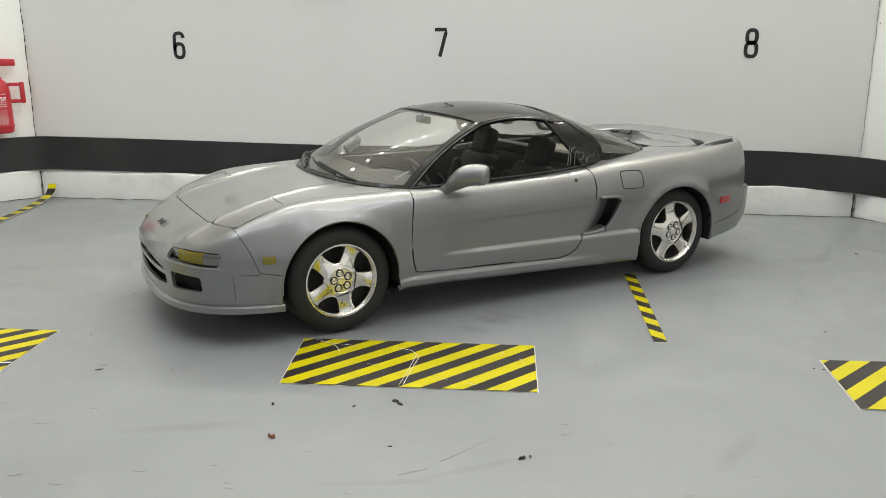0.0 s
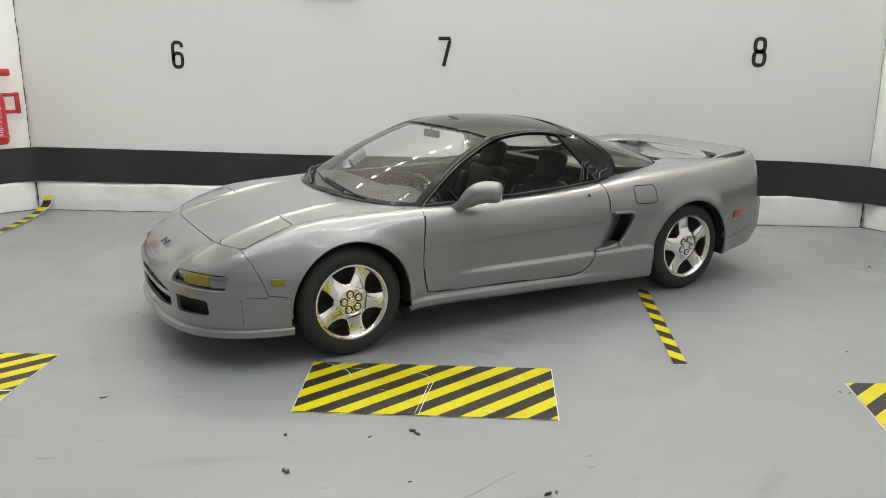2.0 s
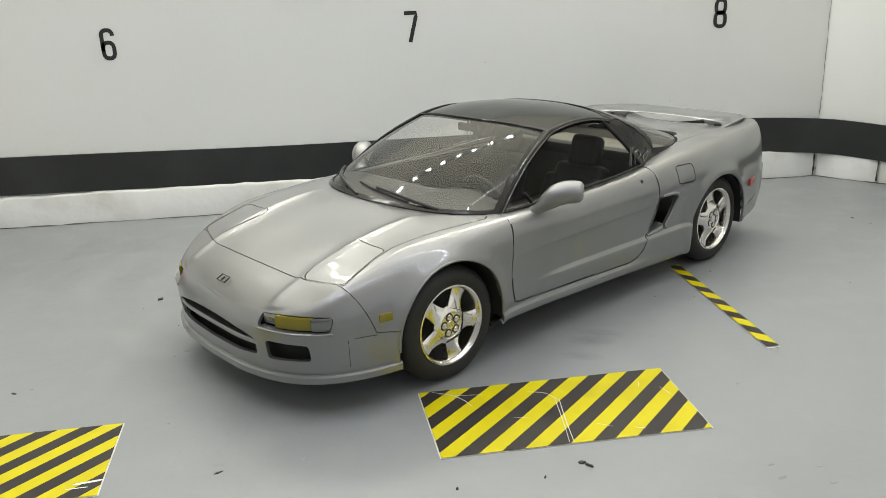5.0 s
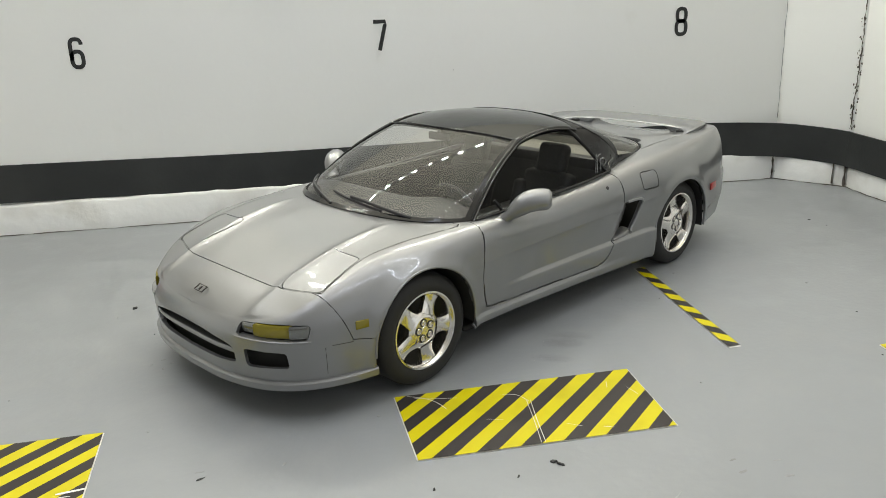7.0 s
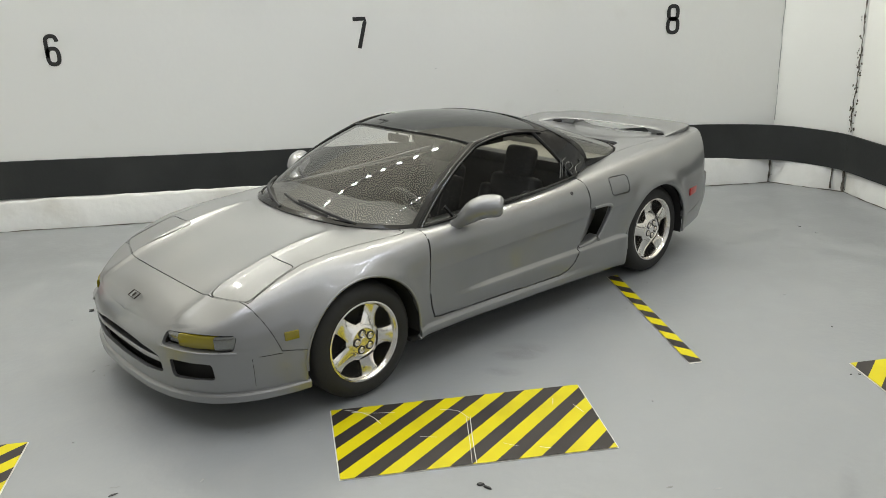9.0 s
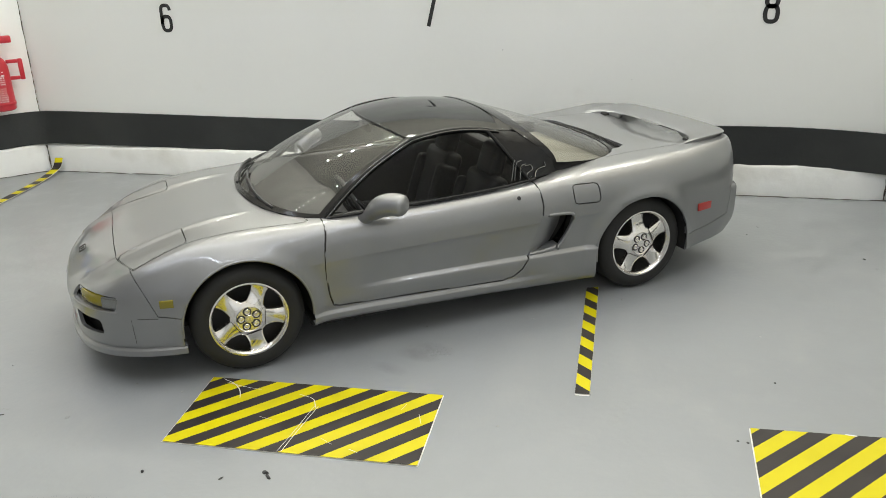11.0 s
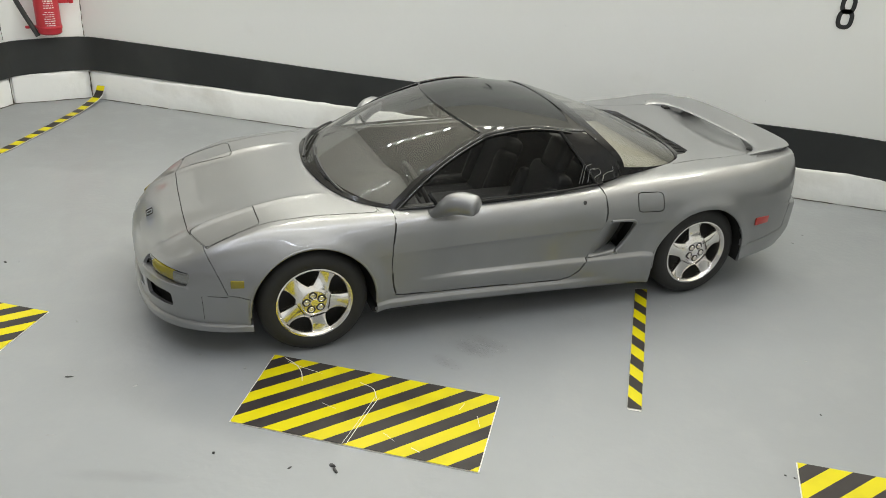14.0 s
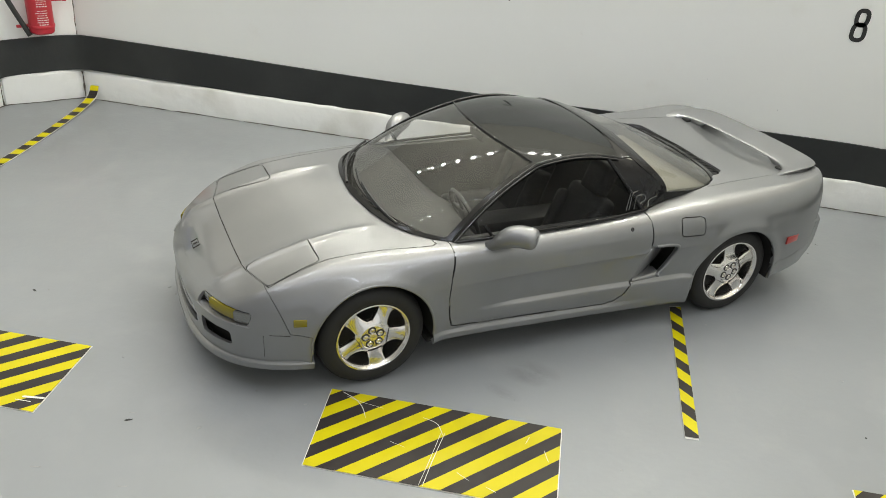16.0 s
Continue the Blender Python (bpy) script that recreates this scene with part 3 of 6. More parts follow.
def door_part(name, x0, x1, z0, z1, y0, y1, mat, label="", bevel=0.006, parent=None):
    bm = bmesh.new()
    add_box(bm, x0, x1, y0, y1, z0, z1, bevel, 2, DM)
    bmesh.ops.recalc_face_normals(bm, faces=bm.faces)
    return part(name, bm, mat, parent or door, label, 40)


door_part("leaf", 0.01, DOOR_W - 0.01, 0.01, DOOR_H - 0.01, -0.06, 0.0, STEEL)
for z0, z1 in ((0.10, 0.70), (0.90, 1.80)):
    bm = bmesh.new()
    for a in (0.09, 0.815):
        add_box(bm, a, a + 0.018, 0.0, 0.012, z0, z1, 0.004, 1, DM)
    for b in (z0, z1 - 0.018):
        add_box(bm, 0.108, 0.815, 0.0, 0.012, b, b + 0.018, 0.004, 1, DM)
    bmesh.ops.recalc_face_normals(bm, faces=bm.faces)
    part("panel_moulding", bm, STEEL, door, "pressed panel edge", 30)
sign = door_part("sign", 0.12, 0.855, 1.205, 1.60, 0.004, 0.014, WHITE, "blue exit sign with a white border", 0.002)
door_part("face", 0.135, 0.84, 1.22, 1.585, 0.0142, 0.018, BLUE, "", 0.001, sign)
word = writing("lettering", "Exit", 0.18, DM @ Matrix.Translation((0.545, 0.0186, 1.400)), WHITE, sign, 1.0, 0.0)
word["label"] = "white word Exit"
bar = door_part("push_bar", 0.03, 0.765, 0.775, 0.84, 0.03, 0.055, BLACK_TAPE, "push bar wrapped in striped tape", 0.004)
for k in range(8):
    x = 0.04 + k * 0.092
    bm = bmesh.new()
    pts = [(x, 0.777), (x + 0.046, 0.777), (x + 0.076, 0.838), (x + 0.03, 0.838)]
    f0 = [bm.verts.new(DM @ Vector((a, 0.0555, b))) for a, b in pts]
    f1 = [bm.verts.new(DM @ Vector((a, 0.0585, b))) for a, b in pts]
    bm.faces.new(f1), bm.faces.new(f0[::-1])
    for i in range(4):
        j = (i + 1) % 4
        bm.faces.new((f0[i], f0[j], f1[j], f1[i]))
    bmesh.ops.recalc_face_normals(bm, faces=bm.faces)
    part("stripe", bm, YELLOW, bar)
bm = bmesh.new()
add_lathe(bm, [(0.001, 0.0), (0.035, 0.002), (0.042, 0.03), (0.034, 0.055), (0.001, 0.066)], 16, DM @ Matrix.Translation((0.785, 0.0, 0.81)) @ Matrix.Rotation(radians(-90), 4, "X"))
part("end_cap", bm, CHROME, door, "round metal end of the push bar", 40)
for k in range(4):
    x = 0.18 + k * 0.11
    bm = bmesh.new()
    pts = [(x, 0.012), (x + 0.075, 0.012), (x + 0.125, 0.10), (x + 0.05, 0.10)]
    f0 = [bm.verts.new(DM @ Vector((a, 0.0, b))) for a, b in pts]
    f1 = [bm.verts.new(DM @ Vector((a, 0.004, b))) for a, b in pts]
    bm.faces.new(f1), bm.faces.new(f0[::-1])
    for i in range(4):
        j = (i + 1) % 4
        bm.faces.new((f0[i], f0[j], f1[j], f1[i]))
    bmesh.ops.recalc_face_normals(bm, faces=bm.faces)
    part("kick_stripe", bm, YELLOW if k % 2 else BLACK_TAPE, door, "piece of hazard tape")

# a green and white escape sign over the door
ob = thing("escape_sign", 0, 0, 0, 0, "green and white sign plate over the steel door", "sign")
bm = bmesh.new()
add_box(bm, 0.05, 0.83, 0.031, 0.045, 1.955, 2.22, 0.003, 1, DM)
part("plate", bm, WHITE, ob)
for a, b, z0, z1 in ((0.08, 0.38, 1.99, 2.19), (0.43, 0.58, 1.99, 2.07), (0.61, 0.79, 1.99, 2.19)):
    bm = bmesh.new()
    add_box(bm, a, b, 0.0452, 0.048, z0, z1, 0.0, 1, DM)
    part("field", bm, GREEN, ob, "green field")

# the fire extinguisher on the slanting wall
chamfer = (Vector(c[3]) - Vector(c[2])).length
EM = frame_of(c[2], c[3], chamfer, 0.0, 0.0) @ Matrix.Diagonal((-1, 1, 1, 1))  # x runs from the room's corner towards the door
ex = thing("fire_extinguisher", 0, 0, 0, 0, "red plastic fire extinguisher with a black hose, hung on the wall", "fire extinguisher")


def ex_part(name, bm, mat, label="", smooth=40, parent=None):
    bmesh.ops.transform(bm, matrix=EM, verts=bm.verts)
    bmesh.ops.recalc_face_normals(bm, faces=bm.faces)
    return part(name, bm, mat, parent or ex, label, smooth)


bm = bmesh.new()
add_lathe(bm, [(0.001, 0.715), (0.095, 0.715), (0.112, 0.73), (0.115, 0.78), (0.115, 1.10), (0.110, 1.16), (0.088, 1.215), (0.055, 1.245), (0.048, 1.27), (0.001, 1.275)], 28, Matrix.Translation((0.325, 0.125, 0)))
tank = ex_part("tank", bm, RED)
bm = bmesh.new()
add_lathe(bm, [(0.118, 0.77), (0.121, 0.775), (0.121, 0.795), (0.118, 0.80)], 28, Matrix.Translation((0.325, 0.125, 0)))
add_box(bm, 0.42, 0.545, 0.10, 0.135, 0.772, 0.798, 0.008, 2)
ex_part("clip_band", bm, RED, "red hose clip")
bm = bmesh.new()
add_box(bm, 0.285, 0.365, 0.085, 0.165, 1.265, 1.475, 0.012, 2)
ex_part("valve", bm, RED)
bm = bmesh.new()
add_box(bm, 0.135, 0.30, 0.09, 0.16, 1.375, 1.445, 0.014, 2)
ex_part("lever", bm, RED, "red squeeze lever")
bm = bmesh.new()
add_box(bm, 0.075, 0.12, 0.105, 0.145, 1.005, 1.215, 0.01, 2)
add_box(bm, 0.12, 0.225, 0.105, 0.145, 1.175, 1.21, 0.006, 1)
add_box(bm, 0.12, 0.225, 0.105, 0.145, 1.01, 1.045, 0.006, 1)
ex_part("side_handle", bm, RED, "red carrying loop")
bm = bmesh.new()
add_tube(bm, smooth_path([(0.355, 0.125, 1.415), (0.45, 0.125, 1.42), (0.56, 0.125, 1.37), (0.615, 0.125, 1.25), (0.60, 0.125, 1.10), (0.54, 0.13, 0.93), (0.475, 0.14, 0.78), (0.44, 0.15, 0.70)], 28), 0.024, 10, 1.0, (0, 1, 0))
ex_part("hose", bm, HOSE, "black rubber hose")
rnd = random.Random(11)
for k in range(13):
    z = 1.105 - k * 0.0215 - (0.014 if k > 0 else 0) - (0.02 if k > 5 else 0)
    a, end = -30.0 + rnd.uniform(0, 6), 22 + rnd.uniform(-6, 4)
    hi = 0.0075 if k in (1, 2) else rnd.choice((0.0028, 0.0036, 0.0044))
    while a < end:
        b = min(a + rnd.uniform(5, 16), end)
        bm = bmesh.new()
        grid(bm, [[(0.325 + 0.1165 * math.sin(radians(g)), 0.125 + 0.1165 * math.cos(radians(g)), z + h) for h in (-hi, hi)] for g in np.linspace(a, b, 4)])
        bmesh.ops.transform(bm, matrix=EM, verts=bm.verts)
        bmesh.ops.recalc_face_normals(bm, faces=bm.faces)
        part("print_bar", bm, WHITE, tank, "pale printed line", 60)
        a = b + rnd.uniform(2.5, 5)

# LED strips over the back wall


def bulbs_along(ob, a, b, count, radius, glow, first):
    """Flat lamps from a to b under a rail. Returns the mesh that they share."""
    for i in range(count):
        p = Vector(a).lerp(Vector(b), i / max(count - 1, 1))
        if first is None:
            bm = bmesh.new()
            add_lathe(bm, [(radius * 0.85, radius * 0.25), (radius, 0.0), (radius * 0.85, -radius * 0.25)], 12, Matrix.Identity(4))
            bulb = part("bulb", bm, glow, ob, "glowing bulb", 60)
            first = bulb.data
        else:
            bulb = new("bulb", first)
            bulb.parent = ob
            bulb["label"] = "glowing bulb"
        bulb.location = p * S
    return first


def led_strip(x0, x1, a0, a1, y, z, count, label):
    ob = thing("led_strip", 0, 0, 0, 0, label, "light strip", "led strips")
    bm = bmesh.new()
    add_box(bm, x0 - 0.1, x1 + 0.1, y - 0.07, y + 0.07, z, z + 0.05, 0.01, 1)
    part("rail", bm, KERB, ob)
    for x in (x0, x1):
        bm = bmesh.new()
        add_box(bm, x - 0.05, x + 0.05, y - 0.05, y + 0.05, 0.0, z - 0.001, 0.01, 1)
        part("post", bm, KERB, ob, "white post")
    bulbs_along(ob, (a0, y, z - 0.02), (a1, y, z - 0.02), count, 0.068, LED, None)


led_strip(-6.2, 4.5, -3.4, 2.7, 7.80, 4.38, 17, "white rail of warm white lamps high along the back wall")

# a rectangle of small cool lamps over the open front, on two long rails
ob = thing("led_rack", 0, 0, 0, 0, "black rectangular rack of small cool lamps on four posts", "light rack", "led strips")
FX0, FX1, FY0, FY1, FZ = -3.2, 2.3, 1.9, 4.45, 4.6
for y in (FY0, FY1):
    bm = bmesh.new()
    add_box(bm, -6.1, 6.6, y - 0.05, y + 0.05, FZ, FZ + 0.05, 0.01, 1)
    part("rail", bm, DARK, ob)
    for x in (-6.0, 6.5):
        bm = bmesh.new()
        add_box(bm, x - 0.05, x + 0.05, y - 0.05, y + 0.05, 0.0, FZ - 0.001, 0.01, 1)
        part("post", bm, DARK, ob, "black post")
for x in (FX0, FX1):
    bm = bmesh.new()
    add_box(bm, x - 0.05, x + 0.05, FY0 + 0.05, FY1 - 0.05, FZ, FZ + 0.05, 0.01, 1)
    part("cross_rail", bm, DARK, ob)
shared = None
for a, b, n in (((FX0, FY1), (FX1, FY1), 42), ((FX1, FY1 - 0.15), (FX1, FY0 + 0.15), 21), ((FX1, FY0), (FX0, FY0), 42), ((FX0, FY0 + 0.15), (FX0, FY1 - 0.15), 21)):
    shared = bulbs_along(ob, (*a, FZ - 0.02), (*b, FZ - 0.02), n, 0.05, COOL_LED, shared)

# stains and crumbs on the floor


def flake(name, x, y, r, stretch, turn, mat, label, category, seed, high=0.006, n=9):
    rnd = random.Random(seed)
    bm = bmesh.new()
    ring = []
    for k in range(n):
        a = 2 * math.pi * k / n
        rr = r * rnd.uniform(0.45, 1.0)
        p = Matrix.Rotation(radians(turn), 2) @ Vector((rr * stretch * math.cos(a), rr * math.sin(a)))
        ring.append((x + p.x, y + p.y))
    lo = [bm.verts.new((*p, 0.001)) for p in ring]
    hi = [bm.verts.new((x + (p[0] - x) * 0.8, y + (p[1] - y) * 0.8, high * rnd.uniform(0.6, 1.2))) for p in ring]
    bm.faces.new(hi)
    for i in range(n):
        j = (i + 1) % n
        bm.faces.new((lo[i], lo[j], hi[j], hi[i]))
    bmesh.ops.recalc_face_normals(bm, faces=bm.faces)
    return tagged(link_mesh(name, bm, mat), label, category, "crumbs on the floor")


flake("paint_chip", -0.26, 3.41, 0.014, 1.8, -30, DARK, "small dark chip of dirt lying on the floor", "dirt", 1, 0.008)
flake("paint_chip", -0.235, 3.385, 0.012, 2.0, -50, DARK, "small dark chip of dirt lying on the floor", "dirt", 2, 0.008)
flake("paint_chip", 0.335, 2.945, 0.006, 4.5, 35, DARK, "long dark splinter lying on the floor", "dirt", 3, 0.012)
flake("paint_chip", 0.365, 2.965, 0.008, 1.2, 0, GRIME, "grey crumb of dirt lying on the floor", "dirt", 4, 0.012)
flake("paint_chip", -0.71, 3.0, 0.010, 1.4, 20, RUST, "small reddish brown crumb lying on the floor", "dirt", 5, 0.014)
flake("paint_chip", -0.73, 3.01, 0.007, 1.6, 60, RUST, "small reddish brown crumb lying on the floor", "dirt", 6, 0.014)
flake("paint_chip", -0.81, 3.31, 0.008, 1.3, 45, DARK, "tiny dark speck on the floor", "dirt", 7, 0.012)
flake("paint_chip", -2.53, 5.77, 0.016, 1.6, 10, DARK, "dark chip of dirt beside the car", "dirt", 8, 0.015)
for k, (dx, dy) in enumerate(((0, 0), (0.06, -0.05), (-0.06, -0.06), (0.02, -0.12), (0.09, 0.03))):
    flake("paint_chip", -2.19 + dx, 4.89 + dy, 0.008, 2.4, 30 * k, GRIME, "dark crumb of dirt beside the car", "dirt", 20 + k, 0.003)
rnd = random.Random(5)
for k in range(46):
    x, y = rnd.uniform(-3.2, 3.2), rnd.uniform(2.2, 7.2)
    flake("paint_chip", x, y, rnd.uniform(0.005, 0.012), rnd.uniform(1, 2.5), rnd.uniform(0, 180), rnd.choice((DARK, GRIME, GRIME)), "tiny speck of dirt on the floor", "dirt", 100 + k, 0.004, 6)
# scuffs: x, y, half width, stretch, turn
for k, (x, y, r, long, turn) in enumerate(((-1.594, 2.599, 0.006, 6, 25), (-1.408, 2.555, 0.005, 7, 0), (-1.767, 3.014, 0.014, 4, 10), (-1.591, 3.180, 0.008, 4, 20), (-0.769, 2.636, 0.008, 3, 10), (-0.744, 2.600, 0.007, 4, -10), (-0.08, 2.80, 0.004, 22, 30),
                                           (0.06, 2.94, 0.005, 26, 48), (0.17, 3.07, 0.004, 18, 42), (0.692, 3.106, 0.010, 4, 0), (0.702, 3.222, 0.007, 4, 5), (1.166, 3.070, 0.008, 3, 0), (1.245, 2.918, 0.006, 5, 15), (0.509, 3.169, 0.012, 3, 20), (-0.533, 2.905, 0.006, 4, 5),
                                           (-0.866, 2.754, 0.005, 5, 15), (-1.817, 3.655, 0.007, 4, 5), (-2.043, 3.181, 0.008, 5, 10), (-1.143, 2.680, 0.006, 6, 0), (0.512, 3.263, 0.008, 3, 10), (-0.30, 2.62, 0.006, 5, -20), (0.95, 2.75, 0.005, 6, 30))):
    flake("floor_scuff", x, y, r, long, turn, GRIME, "faint grey scuff on the grey floor", "scuff", 300 + k, 0.002, 9)
for k in range(5):
    x, z = rnd.uniform(-4.5, 3.2), rnd.uniform(0.8, 2.6)
    bm = bmesh.new()
    r = rnd.uniform(0.003, 0.005)
    bm.faces.new([bm.verts.new((x + r * rnd.uniform(0.5, 1) * math.cos(a), BACK_Y - 0.004, z + r * rnd.uniform(0.5, 1) * math.sin(a))) for a in np.linspace(0, 5.2, 6)])
    tagged(link_mesh("wall_speck", bm, GRIME), "tiny dark speck on the white wall", "dirt", "specks on the wall")


def stain(x, y, rx, ry, turn, strength, seed):
    """A soft-edged dirty mark, dark in its middle, on the floor's paint."""
    m = bpy.data.materials.new("stain")
    m.use_nodes = True
    n, k = m.node_tree.nodes, m.node_tree.links
    b = n["Principled BSDF"]
    b.inputs["Base Color"].default_value, b.inputs["Roughness"].default_value = (0.14, 0.14, 0.14, 1), 0.6
    tc, gr, no, mp = n.new("ShaderNodeTexCoord"), n.new("ShaderNodeTexGradient"), n.new("ShaderNodeTexNoise"), n.new("ShaderNodeMath")
    gr.gradient_type = "SPHERICAL"
    ma = n.new("ShaderNodeMapping")
    ma.inputs["Scale"].default_value = (1 / (rx * S), 1 / (ry * S), 1)
    k.new(tc.outputs["Object"], ma.inputs["Vector"])
    k.new(ma.outputs["Vector"], gr.inputs["Vector"])
    no.inputs["Scale"].default_value, no.inputs["Detail"].default_value = 260.0, 6.0
    k.new(tc.outputs["Object"], no.inputs["Vector"])
    mp.operation = "MULTIPLY"
    k.new(gr.outputs["Fac"], mp.inputs[0])
    k.new(no.outputs["Fac"], mp.inputs[1])
    m2 = n.new("ShaderNodeMath")
    m2.operation, m2.use_clamp = "MULTIPLY", True
    m2.inputs[1].default_value = strength * 0.55
    k.new(mp.outputs[0], m2.inputs[0])
    k.new(m2.outputs[0], b.inputs["Alpha"])
    bm = bmesh.new()
    bmesh.ops.create_grid(bm, x_segments=1, y_segments=1, size=1)
    bmesh.ops.scale(bm, vec=(rx, ry, 1), verts=bm.verts)
    ob = link_mesh("floor_stain", bm, m)
    ob.matrix_basis = pose(x * S, y * S, 0.0025 * S, 0, 0, turn)
    tagged(ob, "faint grey smudge on the grey floor", "stain", "stains on the floor", "structure")


stain(0.20, 4.66, 0.16, 0.085, -15, 0.55, 1)
stain(0.13, 4.58, 0.15, 0.08, -15, 0.66, 2)
stain(0.02, 4.40, 0.13, 0.06, -20, 0.44, 3)
stain(-1.1, 3.05, 0.35, 0.05, 15, 0.35, 4)
stain(0.15, 2.85, 0.4, 0.03, 28, 0.28, 5)
stain(-0.2, 2.7, 0.35, 0.03, 10, 0.25, 6)
stain(1.2, 3.1, 0.25, 0.05, 60, 0.35, 7)
from mathutils.kdtree import KDTree

# ---- the model car: x forward from the middle of the wheelbase, y to its left ----
HEADING = -144.3
car = thing("model_car", -0.177, 5.691, 0.0, HEADING, "silver die-cast model sports coupe with a black roof and chrome wheels", "model car")
AXLE, HUB = 1.265, 0.84

# plan outline of the left half at its widest, tail to nose
OUTLINE = [(-2.175, 0.0), (-2.17, 0.30), (-2.155, 0.50), (-2.125, 0.645), (-2.07, 0.745), (-1.97, 0.818), (-1.82, 0.862), (-1.60, 0.892), (-1.25, 0.905), (-0.90, 0.900), (-0.50, 0.886), (0.0, 0.876), (0.45, 0.874), (0.80, 0.878), (1.02, 0.884), (1.27, 0.886), (1.50, 0.872), (1.66, 0.848), (1.78, 0.814), (1.88, 0.768), (1.98, 0.696), (2.065, 0.590), (2.128, 0.437), (2.163, 0.238), (2.172, 0.0)]
SHOULDER_IN = curve((-2.175, 0.05), (-2.05, 0.07), (-1.9, 0.085), (-1.5, 0.13), (-0.9, 0.15), (-0.5, 0.13), (0.4, 0.115), (0.85, 0.125), (1.27, 0.150), (1.6, 0.12), (1.9, 0.08), (2.172, 0.05))
SHOULDER_Z = curve((-2.175, 0.800), (-2.166, 0.812), (-2.150, 0.880), (-2.13, 0.896), (-2.08, 0.902), (-1.95, 0.903), (-1.8, 0.894), (-1.6, 0.878), (-1.25, 0.862), (-0.9, 0.845), (-0.5, 0.808), (0.0, 0.782), (0.45, 0.774), (0.8, 0.776), (1.0, 0.772), (1.27, 0.764), (1.5, 0.744), (1.7, 0.692), (1.88, 0.627), (2.0, 0.570), (2.1, 0.535), (2.172, 0.515))
CENTRE_Z = curve((-2.175, 0.792), (-2.10, 0.800), (-2.0, 0.815), (-1.8, 0.836), (-1.5, 0.858), (-1.25, 0.880), (-0.8, 0.86), (0.8, 0.80), (1.14, 0.800), (1.27, 0.782), (1.5, 0.740), (1.7, 0.692), (1.88, 0.642), (2.0, 0.602), (2.06, 0.567), (2.122, 0.519), (2.172, 0.48))
WIDEST_Z = curve((-2.175, 0.60), (-1.6, 0.62), (-1.0, 0.60), (0.0, 0.585), (0.8, 0.575), (1.27, 0.55), (1.66, 0.47), (1.9, 0.44), (2.172, 0.43))
FOOT_Z = curve((-2.175, 0.28), (-1.62, 0.225), (-0.85, 0.155), (0.0, 0.178), (0.90, 0.205), (1.62, 0.195), (2.172, 0.185))
ROCKER = curve((-1.0, 0.0), (-0.80, 1.0), (0.84, 1.0), (1.0, 0.0))


def plan_normal(p, i):
    a, b = p[max(i - 1, 0)], p[min(i + 1, len(p) - 1)]
    u = (b - a) / np.linalg.norm(b - a)
    return np.array([u[1], -u[0]]) * (1 if abs(a[1]) + abs(b[1]) > 0 else 1)


NT, NA, NB = 52, 20, 40
outline = smooth_path(OUTLINE, 190)
outline[0, 1] = outline[-1, 1] = 0.0
LOW_TAIL = curve((0, 0), (0.06, 0.0), (0.11, 0.028), (0.2, 0.032), (0.6, 0.030), (0.85, 0.012), (1.0, -0.02))
TAILING = curve((-2.2, 1.0), (-2.08, 1.0), (-2.0, 0.25), (-1.9, 0.0))
ROUND = curve((-2.2, 12), (1.45, 8), (1.75, 12), (1.95, 18), (2.06, 30), (2.12, 46), (2.172, 60))
CREASE = curve((-0.95, 0.0), (-0.6, 1.0), (0.35, 1.0), (0.78, 0.0))
LOW_DOOR = curve((0, 0), (0.04, -0.009), (0.12, -0.018), (0.30, -0.029), (0.44, -0.034), (0.495, -0.035), (0.508, -0.034), (0.530, -0.014), (0.58, -0.012), (0.70, -0.016), (0.80, -0.022), (0.835, -0.022), (0.855, -0.008), (0.95, -0.010), (1.0, -0.035))
LOW_REAR = curve((0, 0), (0.04, -0.009), (0.12, -0.018), (0.30, -0.029), (0.44, -0.034), (0.495, -0.035), (0.508, -0.034), (0.530, -0.014), (0.58, -0.012), (0.70, -0.012), (0.80, -0.013), (0.95, -0.018), (1.0, -0.035))
LIP = curve((-0.60, 0.0), (-0.25, 1.0))
LOW_PLAIN = curve((0, 0), (0.12, -0.006), (0.30, -0.012), (0.5, -0.015), (0.70, -0.017), (0.80, -0.022), (0.835, -0.022), (0.855, -0.008), (0.95, -0.010), (1.0, -0.035))
FOLD = curve((-2.2, 1.0), (-1.7, 0.9), (-1.0, 0.74), (-0.6, 0.66), (0.7, 0.64), (0.85, 0.70), (1.15, 0.85), (1.45, 1.0))
CREASED = curve((0.35, 1.0), (0.66, 0.0))
LOW_END = curve((0, 0), (0.3, -0.003), (0.6, -0.008), (0.8, -0.012), (1.0, -0.02))


def flare(x, z):
    """How far the wing swells out round the wheel arches."""
    out = 0.0
    for ax, r in ((AXLE, 0.35), (-AXLE + 0.02, 0.355)):
        d = math.hypot(x - ax, z - 0.305)
        out += 0.020 * math.exp(-(((d - r) / 0.045) ** 2)) if d > r - 0.03 else 0.0
    return out


